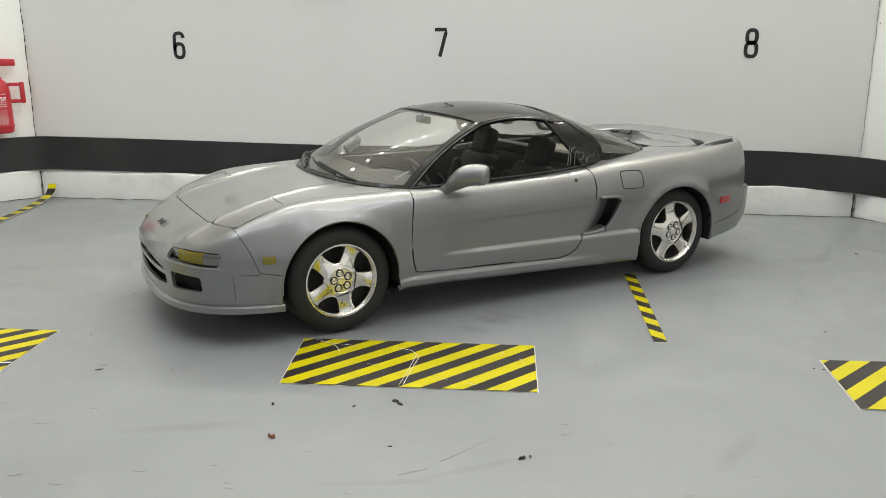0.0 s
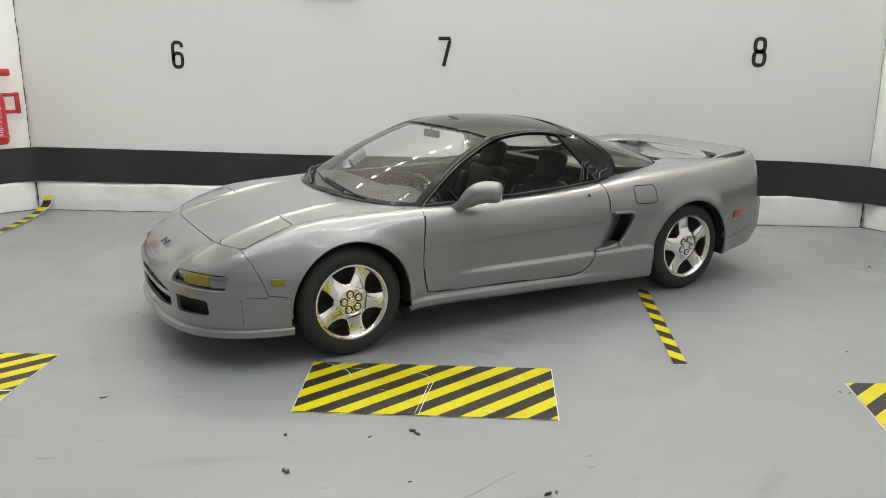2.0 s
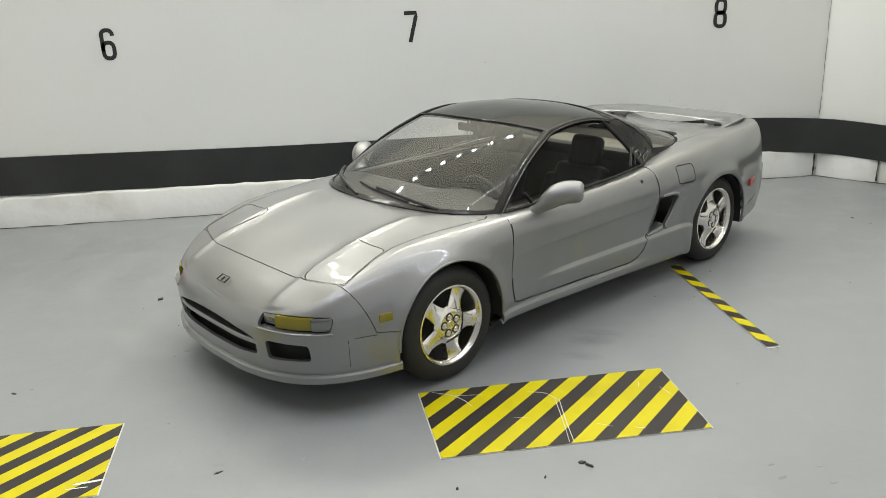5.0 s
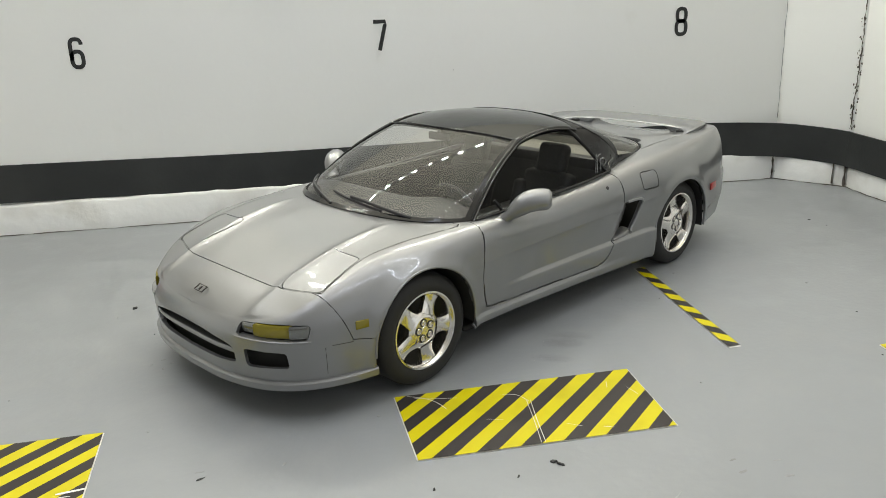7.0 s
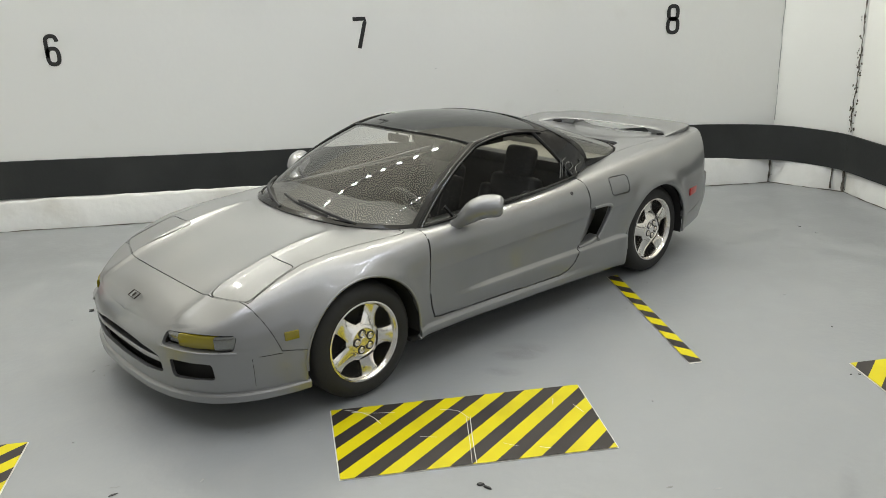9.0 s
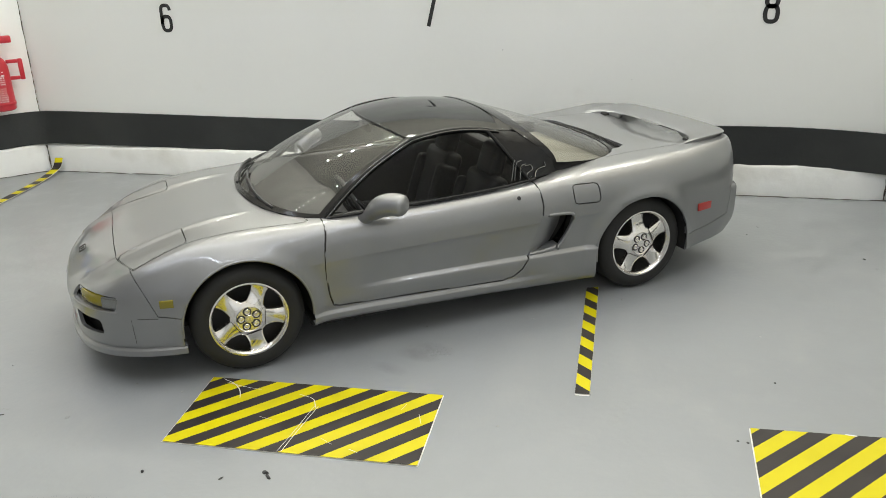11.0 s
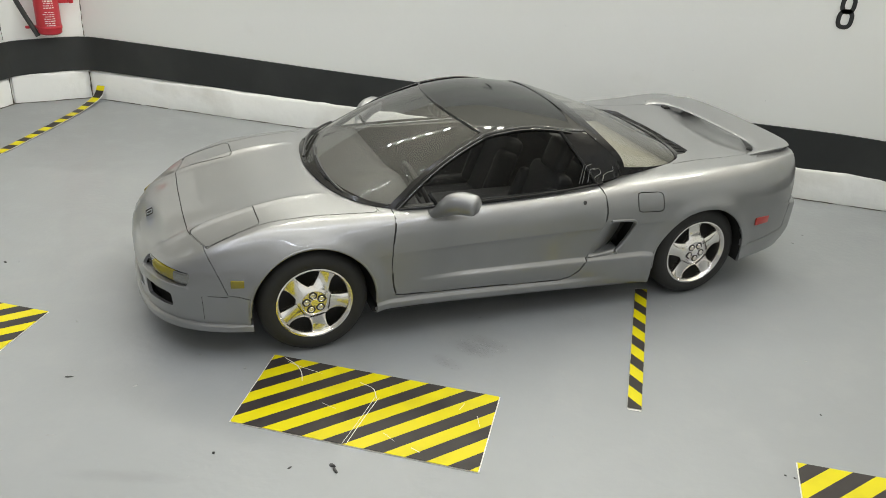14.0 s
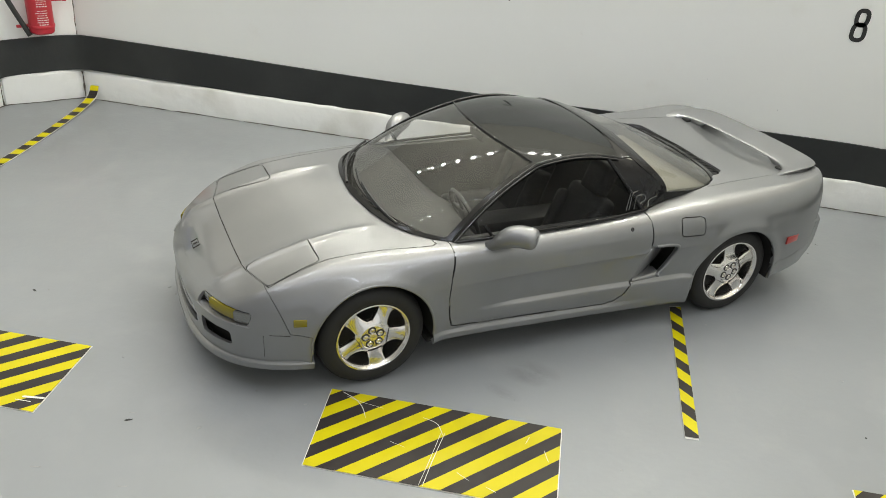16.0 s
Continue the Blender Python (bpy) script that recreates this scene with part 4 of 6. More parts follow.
def body_half():
    bm = bmesh.new()
    rows = []
    nose = [i for i, p in enumerate(outline) if p[0] > 1.72]
    tail = [i for i, p in enumerate(outline) if p[0] < -1.80]
    for i, (x, y) in enumerate(outline):
        n = plan_normal(outline, i)
        n = n if n[1] >= -1e-6 else -n
        if i == 0:
            n = np.array([-1.0, 0.0])
        if i == len(outline) - 1:
            n = np.array([1.0, 0.0])
        d, zs, zw, zf = SHOULDER_IN(x), SHOULDER_Z(x), WIDEST_Z(x), FOOT_Z(x)
        sx, sy = x - n[0] * d, max(y - n[1] * d, 0.0)
        cx = sx
        if i in nose:
            cx = 1.70 + (2.122 - 1.70) * (i - nose[0]) / (nose[-1] - nose[0])
        if i in tail:
            cx = -1.80 - (2.125 - 1.80) * (tail[-1] - i) / (tail[-1] - tail[0])
        row = []
        for k in range(NT):
            t = k / NT
            px = cx + (sx - cx) * t
            z = CENTRE_Z(px) + (zs - CENTRE_Z(sx)) * t ** 2.4
            hood = min(max((px - 1.12) / 0.2, 0), 1) * min(max((2.115 - px) / 0.10, 0), 1)
            z -= 0.010 * hood * math.exp(-((t * sy) / 0.30) ** 2)
            away = t * sy - 0.455
            z += hood * (0.008 * math.exp(-((max(away, -away * 1.6) / 0.085) ** 2)) + 0.010 * math.exp(-((away / 0.017) ** 2)))
            row.append((px, sy * t, z))
        for k in range(NA):
            last = radians(90 - 21 * CREASE(x))
            first = radians(ROUND(x))
            a = first + (last - first) * k / NA
            sn = (math.sin(a) - math.sin(first)) / (math.sin(last) - math.sin(first))
            cn = (math.cos(a) - math.cos(last)) / (math.cos(first) - math.cos(last))
            o = -d * (1 - max(sn, 0) ** FOLD(x))
            z = zw + (zs - zw) * max(cn, 0) ** FOLD(x)
            o += flare(x, z)
            row.append((x + n[0] * o, max(y + n[1] * o, 0), z))
        r = ROCKER(x)
        for k in range(NB + 1):
            w = k / NB
            o = ((LOW_DOOR(w) * LIP(x) + LOW_REAR(w) * (1 - LIP(x))) * CREASED(x) + LOW_PLAIN(w) * (1 - CREASED(x))) * r + LOW_END(w) * (1 - r)
            o = o * (1 - TAILING(x)) + LOW_TAIL(w) * TAILING(x)
            o += flare(x, zw + (zf - zw) * w)
            row.append((x + n[0] * o, max(y + n[1] * o, 0), zw + (zf - zw) * w))
        rows.append(row)
    grid(bm, rows)
    bmesh.ops.remove_doubles(bm, verts=bm.verts, dist=1e-5)
    bmesh.ops.recalc_face_normals(bm, faces=bm.faces)
    test = max(bm.faces, key=lambda fc: fc.calc_center_median().y)
    if test.normal.y < 0:
        bmesh.ops.reverse_faces(bm, faces=bm.faces)
    return bm


def inside(poly, a, b):
    hit = False
    for (x0, y0), (x1, y1) in zip(poly, poly[1:] + poly[:1]):
        if (y0 > b) != (y1 > b) and a < (x1 - x0) * (b - y0) / (y1 - y0) + x0:
            hit = not hit
    return hit


def cut(bm, poly, axes, keep):
    """Cuts a polygon, seen along the axis that is not in axes, into the faces for which keep(centre) holds, and returns those inside."""
    a, b = axes
    for p, q in zip(poly, poly[1:] + poly[:1]):
        lo, hi = (min(p[0], q[0]) - 0.012, min(p[1], q[1]) - 0.012), (max(p[0], q[0]) + 0.012, max(p[1], q[1]) + 0.012)
        fs = []
        for fc in bm.faces:
            us, ws = [v.co[a] for v in fc.verts], [v.co[b] for v in fc.verts]
            if max(us) >= lo[0] and min(us) <= hi[0] and max(ws) >= lo[1] and min(ws) <= hi[1] and keep(fc.calc_center_median()):
                fs.append(fc)
        if not fs:
            continue
        no = [0.0, 0.0, 0.0]
        no[a], no[b] = q[1] - p[1], -(q[0] - p[0])
        co = [0.0, 0.0, 0.0]
        co[a], co[b] = p
        if Vector(no).length < 1e-9:
            continue
        es, vs = {e for fc in fs for e in fc.edges}, {v for fc in fs for v in fc.verts}
        bmesh.ops.bisect_plane(bm, geom=list(vs) + list(es) + fs, dist=1e-6, plane_co=co, plane_no=Vector(no).normalized())
    out = []
    for fc in bm.faces:
        m = fc.calc_center_median()
        if keep(m) and inside(poly, m[a], m[b]):
            out.append(fc)
    return out


def take(bm, faces, remove=True):
    """The faces as a bmesh of their own."""
    nb, known = bmesh.new(), {}
    for fc in faces:
        vs = []
        for v in fc.verts:
            if v not in known:
                known[v] = nb.verts.new(v.co)
            vs.append(known[v])
        try:
            nb.faces.new(vs)
        except ValueError:
            pass
    if remove:
        bmesh.ops.delete(bm, geom=faces, context="FACES")
    nb.normal_update()
    return nb


def rim_in(bm, gap, depth):
    """Draws a panel's edge back by gap and turns it inward by depth."""
    bmesh.ops.remove_doubles(bm, verts=list({v for e in bm.edges if len(e.link_faces) == 1 for v in e.verts if abs(v.co.y) > 1e-3}), dist=0.0028)
    bmesh.ops.dissolve_degenerate(bm, edges=bm.edges, dist=0.0001)
    bm.normal_update()
    rim = [e for e in bm.edges if len(e.link_faces) == 1 and not all(abs(v.co.y) < 1e-4 for v in e.verts)]
    areas = {fc: fc.calc_area() for fc in bm.faces}
    edge_verts = {v for e in rim for v in e.verts}
    flat = {v: sum((fc.normal * areas[fc] for fc in v.link_faces), Vector()) for v in edge_verts}
    inward, near = {}, {}
    for e in rim:
        fc = e.link_faces[0]
        mid, u = (e.verts[0].co + e.verts[1].co) / 2, (e.verts[1].co - e.verts[0].co)
        if u.length < 1e-7:
            continue
        u.normalize()
        w = fc.calc_center_median() - mid
        w -= u * w.dot(u)
        for v, o in ((e.verts[0], e.verts[1]), (e.verts[1], e.verts[0])):
            inward.setdefault(v, []).append(w.normalized() if w.length > 1e-7 else Vector())
            near.setdefault(v, []).append(o)
    normals = {v: v.normal.copy() for v in bm.verts}
    for v in edge_verts:
        w = flat[v] + sum((flat[o] for e in v.link_edges for o in [e.other_vert(v)] if o in flat), Vector())
        if w.length > 1e-12:
            normals[v] = w.normalized()
    moves = {}
    for v, ws in inward.items():
        d = sum(ws, Vector())
        if len(near[v]) == 2:
            t = near[v][0].co - near[v][1].co
            w = t.cross(normals[v])
            if w.length > 1e-7:
                w.normalize()
                d = w if w.dot(d) >= 0 else -w
        if d.length > 1e-6:
            d = d.normalized() * gap
            if abs(v.co.y) < 1e-4:
                d.y = 0
            moves[v] = d
    for _ in range(3):
        moves = {v: (d * 2 + sum((moves[o] for o in near[v] if o in moves), Vector())).normalized() * gap if len(near[v]) == 2 else d for v, d in moves.items()}
    for v, d in moves.items():
        if abs(v.co.y) < 1e-4:
            d.y = 0
        v.co += d
    got = bmesh.ops.extrude_edge_only(bm, edges=rim)
    for v in [g for g in got["geom"] if isinstance(g, bmesh.types.BMVert)]:
        o = next((o for e in v.link_edges for o in [e.other_vert(v)] if o in normals), None)
        if o is not None:
            v.co -= normals[o] * depth
    return bm


def mirror(bm):
    nb = bm.copy()
    for v in nb.verts:
        v.co.y = -v.co.y
    bmesh.ops.reverse_faces(nb, faces=nb.faces)
    return nb


def whole(bm):
    """Both halves in one."""
    other = mirror(bm)
    me = bpy.data.meshes.new("tmp")
    other.to_mesh(me)
    other.free()
    bm.from_mesh(me)
    bpy.data.meshes.remove(me)
    bmesh.ops.remove_doubles(bm, verts=[v for v in bm.verts if abs(v.co.y) < 1e-3], dist=2e-4)
    return bm


def ring(cx, cz, r, n=44, a0=0, a1=360):
    return [(cx + r * math.cos(radians(a0 + (a1 - a0) * i / n)), cz + r * math.sin(radians(a0 + (a1 - a0) * i / n))) for i in range(n)]


def rounded(pts, r, n=4):
    """A polygon with its corners rounded."""
    out = []
    for i, p in enumerate(pts):
        p, a, b = Vector(p), Vector(pts[i - 1]), Vector(pts[(i + 1) % len(pts)])
        da, db = (a - p), (b - p)
        k = min(r, da.length * 0.45, db.length * 0.45)
        s, e = p + da.normalized() * k, p + db.normalized() * k
        for j in range(n + 1):
            t = j / n
            out.append(tuple(s * (1 - t) ** 2 + p * 2 * t * (1 - t) + e * t * t))
    return out


half = body_half()
half.normal_update()
skin = KDTree(len(half.verts))
skin_normal = []
for v in half.verts:
    w = sum((fc.normal * fc.calc_area() for fc in v.link_faces), Vector())
    if abs(v.co.y) < 1e-4:
        w.y = 0
    skin.insert(v.co, len(skin_normal))
    skin_normal.append(w.normalized() if w.length > 1e-14 else v.normal.copy())
skin.balance()


def smooth_skin(ob):
    """Shades a cut panel as the one smooth skin that it was cut from."""
    me = ob.data
    known, out = {}, [Vector()] * len(me.loops)
    for p in me.polygons:
        for li in p.loop_indices:
            vi = me.loops[li].vertex_index
            if vi not in known:
                c = me.vertices[vi].co / S
                side = -1 if c.y < 0 else 1
                acc = Vector()
                for co, k, d in skin.find_n((c.x, abs(c.y), c.z), 4):
                    acc += skin_normal[k] / (d + 1e-4)
                acc.normalize()
                known[vi] = Vector((acc.x, acc.y * side, acc.z))
            if known[vi].dot(p.normal) > 0.72:
                out[li] = known[vi]
    me.normals_split_custom_set(out)
    return ob


SIDE = lambda m: m.y > 0.60 and m.z < 0.85  # noqa: E731
LOW_SIDE = lambda m: m.y > 0.66  # noqa: E731
FRONT = lambda m: m.x > 1.6 and m.z < 0.60  # noqa: E731
ANY_TOP = lambda m: m.z > 0.5  # noqa: E731

# wheel arches, the opening under the cabin, and the mouths in the nose
for ax, r, cz in ((AXLE, 0.348, 0.312), (-AXLE + 0.02, 0.352, 0.300)):
    bmesh.ops.delete(half, geom=cut(half, ring(ax, cz, r, 88), (0, 2), LOW_SIDE), context="FACES")
    bmesh.ops.delete(half, geom=cut(half, [(ax - r, -0.1), (ax + r, -0.1), (ax + r, cz), (ax - r, cz)], (0, 2), LOW_SIDE), context="FACES")
COWL = [(1.135, 0.0), (1.13, 0.12), (1.11, 0.28), (1.065, 0.44), (0.985, 0.58), (0.87, 0.69), (0.775, 0.735)]
SILL = [(0.70, 0.752), (0.40, 0.758), (0.0, 0.760), (-0.30, 0.756), (-0.54, 0.736), (-0.71, 0.694), (-0.85, 0.676), (-1.0, 0.648), (-1.12, 0.614), (-1.195, 0.565), (-1.235, 0.512), (-1.30, 0.500), (-1.362, 0.450), (-1.368, 0.40), (-1.372, 0.30), (-1.375, 0.0)]
bmesh.ops.delete(half, geom=cut(half, COWL + SILL + [(-1.375, -0.05), (1.135, -0.05)], (0, 1), lambda m: m.z > 0.70), context="FACES")
GRILLE = rounded([(-0.05, 0.296), (0.30, 0.299), (0.408, 0.308), (0.402, 0.384), (0.36, 0.402), (0.20, 0.430), (-0.05, 0.441)], 0.018, 3)
bmesh.ops.delete(half, geom=cut(half, GRILLE, (1, 2), FRONT), context="FACES")
FOG = rounded([(0.478, 0.302), (0.672, 0.306), (0.670, 0.386), (0.474, 0.394)], 0.018, 3)
bmesh.ops.delete(half, geom=cut(half, FOG, (1, 2), FRONT), context="FACES")
LAMP = rounded([(0.432, 0.462), (0.66, 0.447), (0.742, 0.449), (0.746, 0.508), (0.735, 0.522), (0.60, 0.526), (0.430, 0.517)], 0.014, 2)
bmesh.ops.delete(half, geom=cut(half, LAMP, (1, 2), FRONT), context="FACES")
INTAKE = [(-0.5174, 0.625), (-0.695, 0.619), (-0.722, 0.611), (-0.731, 0.590), (-0.722, 0.535), (-0.690, 0.470), (-0.650, 0.412), (-0.630, 0.396), (-0.60, 0.390), (-0.440, 0.390), (-0.470, 0.460), (-0.512, 0.590)]
bmesh.ops.delete(half, geom=cut(half, INTAKE, (0, 2), SIDE), context="FACES")

# the black inner shell behind the panel gaps
shell = half.copy()
wide = [fc for fc in shell.faces for ax in (AXLE, -AXLE + 0.02) if fc.calc_center_median().y > 0.6 and math.hypot(fc.calc_center_median().x - ax, fc.calc_center_median().z - 0.31) < 0.385]
bmesh.ops.delete(shell, geom=list(set(wide)), context="FACES")
shell.normal_update()
for v in shell.verts:
    v.co -= v.normal * 0.02
part("inner_shell", whole(shell), SEAM, car, "dark inside of the shell", 60)

GAP, DEEP = 0.0050, 0.018


def panel_pair(name, faces, label="", gap=GAP):
    bm = rim_in(take(half, faces), gap, DEEP)
    a = smooth_skin(part(name, bm.copy(), PAINT, car, label, 55))
    b = smooth_skin(part(name, mirror(bm), PAINT, car, label, 55))
    bm.free()
    return a, b


def panel_whole(name, faces, label="", gap=GAP):
    return smooth_skin(part(name, whole(rim_in(take(half, faces), gap, DEEP)), PAINT, car, label, 55))


DOOR = [(0.800, 0.300), (0.818, 0.36), (0.828, 0.45), (0.832, 0.56), (0.826, 0.66), (0.806, 0.76), (0.79, 0.86), (-0.505, 0.86), (-0.520, 0.76), (-0.526, 0.68), (-0.512, 0.59), (-0.470, 0.46), (-0.425, 0.355), (-0.385, 0.300), (-0.33, 0.262), (-0.25, 0.246), (0.2, 0.266), (0.74, 0.290)]
doors = panel_pair("door", cut(half, DOOR, (0, 2), lambda m: m.y > 0.66), "silver car door", 0.0075)
panel_pair("fuel_lid", cut(half, rounded([(-0.735, 0.668), (-0.915, 0.662), (-0.905, 0.780), (-0.728, 0.784)], 0.03, 4), (0, 2), SIDE), "silver fuel flap", 0.0045)
LIGHT = rounded([(1.874, 0.462), (1.800, 0.705), (1.515, 0.672), (1.522, 0.420)], 0.035)
panel_pair("headlight_cover", cut(half, LIGHT, (0, 1), ANY_TOP), "silver pop-up headlight lid", 0.003)
HOOD = [(1.885, -0.05), (1.885, 0.20), (1.878, 0.430), (1.878, 0.462), (1.800, 0.712), (1.60, 0.692), (1.47, 0.682), (1.20, 0.706), (0.97, 0.738), (0.90, 0.746), (0.872, 0.728), (0.885, 0.695), (0.5, 0.6), (0.5, -0.05)]
panel_whole("bonnet", cut(half, HOOD, (0, 1), ANY_TOP), "silver bonnet with raised ridges", 0.0035)
LID = [(-1.10, -0.6), (-1.10, 0.638), (-1.40, 0.618), (-1.72, 0.592), (-1.90, 0.580), (-2.06, 0.560), (-2.075, -0.6)]
panel_whole("boot_lid", cut(half, LID, (0, 1), lambda m: m.z > 0.75), "silver boot lid", 0.002)
SEAMX = [(2.4, 0.0), (2.4, 0.9), (1.83, 0.9), (1.824, 0.655), (1.798, 0.60), (1.771, 0.544), (1.742, 0.47), (1.721, 0.413), (1.60, 0.393), (1.58, 0.0)]
panel_whole("front_bumper", cut(half, SEAMX, (0, 2), lambda m: m.x > 1.5), "silver front bumper and nose", 0.002)
TAIL = [(-2.4, 0.0), (-1.58, 0.0), (-1.58, 0.335), (-1.75, 0.352), (-1.985, 0.40), (-2.01, 0.63), (-2.4, 0.63)]
panel_whole("rear_bumper", cut(half, TAIL, (0, 2), lambda m: m.x < -1.5), "silver rear bumper", 0.002)
smooth_skin(part("body", whole(rim_in(half, 0.0022, 0.03)), PAINT, car, "silver wings and sills", 55))


def car_part(name, bm, mat, label="", smooth=40, parent=None, both=False):
    bmesh.ops.recalc_face_normals(bm, faces=bm.faces)
    first = part(name, bm.copy(), mat, parent or car, label, smooth)
    if both:
        part(name, mirror(bm), mat, parent or car, label, smooth)
    bm.free()
    return first


# inner wheel wells and the dark floor pan
for ax, low in ((AXLE, 0.25), (-AXLE + 0.015, 0.215)):
    bm = bmesh.new()
    n = 28
    arc = [(0.364, low)] + [(0.364 * math.cos(math.pi * i / n), 0.30 + 0.364 * math.sin(math.pi * i / n)) for i in range(n + 1)] + [(-0.364, low)]
    vs = grid(bm, [[(ax + px, y, pz) for y in (0.50, 0.846 - 0.055 * px if ax > 0 else 0.866)] for px, pz in arc])
    bm.faces.new([r[0] for r in vs])
    slab(bm, 0.01)
    car_part("wheel_well", bm, UNDER, "black wheel well", 40, None, True)
bm = bmesh.new()
add_box(bm, -0.90, 0.92, -0.80, 0.80, 0.165, 0.20, 0.01, 1)
add_box(bm, 0.90, 2.05, -0.52, 0.52, 0.19, 0.23, 0.01, 1)
add_box(bm, -2.05, -0.90, -0.52, 0.52, 0.22, 0.26, 0.01, 1)
car_part("floor_pan", bm, UNDER, "black underside")
# unseen trays added to keep the floor under nose and tail dark
for name, where, z, inset in (("nose_light_block", lambda x: x > 1.645, 0.194, 0.045), ("tail_light_block", lambda x: x < -1.645, 0.285, 0.06)):
    bm = bmesh.new()
    rim = [(x, max(y - inset, 0.0)) for x, y in outline if where(x) and abs(x) < 2.172 - inset]
    grid(bm, [[(x, y * t, z) for t in (-1, -0.5, 0, 0.5, 1)] for x, y in rim])
    slab(bm, 0.008)
    car_part(name, bm, UNDER, "black tray added under the bumper to block light")

for ax, r, cz in ((AXLE, 0.3495, 0.312), (-AXLE + 0.02, 0.3535, 0.300)):
    path = []
    for a in np.linspace(-8, 188, 60):
        px, pz = ax + r * math.cos(radians(a)), cz + r * math.sin(radians(a))
        ys = [(co, 1 / (d + 0.004)) for co, k, d in skin.find_n((px, 0.88, pz), 5)]
        path.append((px, sum(co.y * w for co, w in ys) / sum(w for _, w in ys) - 0.004, pz))
    path = [tuple(np.mean(path[max(i - 2, 0):i + 3], axis=0)) for i in range(len(path))]
    bm = bmesh.new()
    add_tube(bm, path, 0.0075, 8, 1.0, (0, 1, 0))
    car_part("arch_lip", bm, PAINT, "rolled silver edge of the wheel arch", 60, None, True)

# chin spoiler and sill edge
edge = [(x, y) for x, y in outline if x > 1.60]
bm = bmesh.new()
rows = []
for i, (x, y) in enumerate(edge):
    n = plan_normal(np.array(edge), i)
    n = n if n[1] >= 0 else -n
    if i == len(edge) - 1:
        n = np.array([1.0, 0.0])
    rows.append([(x + n[0] * o, max(y + n[1] * o, 0), z) for o, z in ((-0.05, 0.240), (-0.016, 0.236), (0.000, 0.231), (0.006, 0.222), (0.004, 0.190), (-0.012, 0.182), (-0.10, 0.186))])
grid(bm, rows)
part("chin_spoiler", whole(bm), PAINT, car, "silver chin spoiler", 35)

# the mouth: black box, bar, frames
bm = bmesh.new()
front = smooth_path([(x, y) for x, y in OUTLINE if x > 1.85], 30)
rows = []
for i, (x, y) in enumerate(front):
    n = plan_normal(front, i)
    n = n if n[1] >= 0 else -n
    if i == len(front) - 1:
        n = np.array([1.0, 0.0])
    rows.append([(x - n[0] * 0.075, max(y - n[1] * 0.075, 0), z) for z in (0.25, 0.32, 0.40, 0.46, 0.465 + 0.075 * min(max((y - 0.36) / 0.12, 0), 1))])
grid(bm, rows)
part("mouth_backing", whole(bm), UNDER, car, "black depth of the nose openings", 40)


def nose_bar(name, y0, y1, zs, out, mat, label, thick=0.012, both=False, deep=0.05):
    """A bar that follows the nose's curve between two widths. zs: its height at y0 and at y1."""
    front = smooth_path([(x, y) for x, y in OUTLINE if x > 1.7], 80)[::-1]
    bm = bmesh.new()
    rows = []
    ys = np.linspace(y0, y1, 18)
    for y in ys:
        x = float(np.interp(abs(y), front[:, 1], front[:, 0]))
        k = (abs(y) - min(abs(y0), abs(y1))) / max(abs(y1 - y0), 1e-6)
        z = zs[0] + (zs[1] - zs[0]) * (abs(y) / max(abs(y0), abs(y1)))
        rows.append([(x + out - d, y, z + h) for d, h in ((deep, -thick), (0.004, -thick), (0, -thick * 0.5), (0, thick * 0.5), (0.004, thick), (deep, thick))])
    vs = grid(bm, rows)
    bm.faces.new(vs[0][::-1]), bm.faces.new(vs[-1])
    return car_part(name, bm, mat, label, 35, None, both)


nose_bar("grille_bar", -0.415, 0.415, (0.376, 0.368), -0.004, PAINT, "silver bar across the mouth", 0.013)


def lens(name, y0, y1, z0, z1, mat, label, out=-0.006, steps=10):
    front = smooth_path([(x, y) for x, y in OUTLINE if x > 1.6], 90)[::-1]
    bm = bmesh.new()
    rows = []
    for y in np.linspace(y0, y1, steps):
        x = float(np.interp(y, front[:, 1], front[:, 0]))
        rows.append([(x + out - b, y, z) for b, z in ((0.045, z0), (0.006, z0), (0.0, z0 + 0.010), (0.0, z1 - 0.010), (0.006, z1), (0.045, z1))])
    vs = grid(bm, rows)
    bm.faces.new(vs[0][::-1]), bm.faces.new(vs[-1])
    return car_part(name, bm, mat, label, 50, None, True)


lens("lamp_inner", 0.436, 0.513, 0.466, 0.516, CLEAR, "grey inner end of the lamp", -0.040)
lens("indicator_lamp", 0.514, 0.676, 0.456, 0.520, AMBER, "amber indicator lens", -0.026)
lens("side_light", 0.677, 0.738, 0.453, 0.518, CLEAR, "clear lamp lens", -0.018)

nose_bar("lamp_sill", 0.428, 0.750, (0.470, 0.438), 0.004, PAINT, "silver ledge under the lamp", 0.006, True)

# side markers
bm = bmesh.new()
add_box(bm, 1.634, 1.705, 0.834, 0.8505, 0.460, 0.503, 0.004, 2, Matrix.Translation((1.675, 0.838, 0)) @ Matrix.Rotation(radians(-13), 4, "Z") @ Matrix.Translation((-1.675, -0.838, 0)))
car_part("side_marker", bm, AMBER, "amber side marker", 40, None, True)
bm = bmesh.new()
add_box(bm, -1.800, -1.672, 0.868, 0.8795, 0.478, 0.530, 0.004, 2, Matrix.Translation((-1.735, 0.872, 0)) @ Matrix.Rotation(radians(12.5), 4, "Z") @ Matrix.Translation((1.735, -0.872, 0)))
car_part("rear_marker", bm, RED_LENS, "red side marker", 40, None, True)

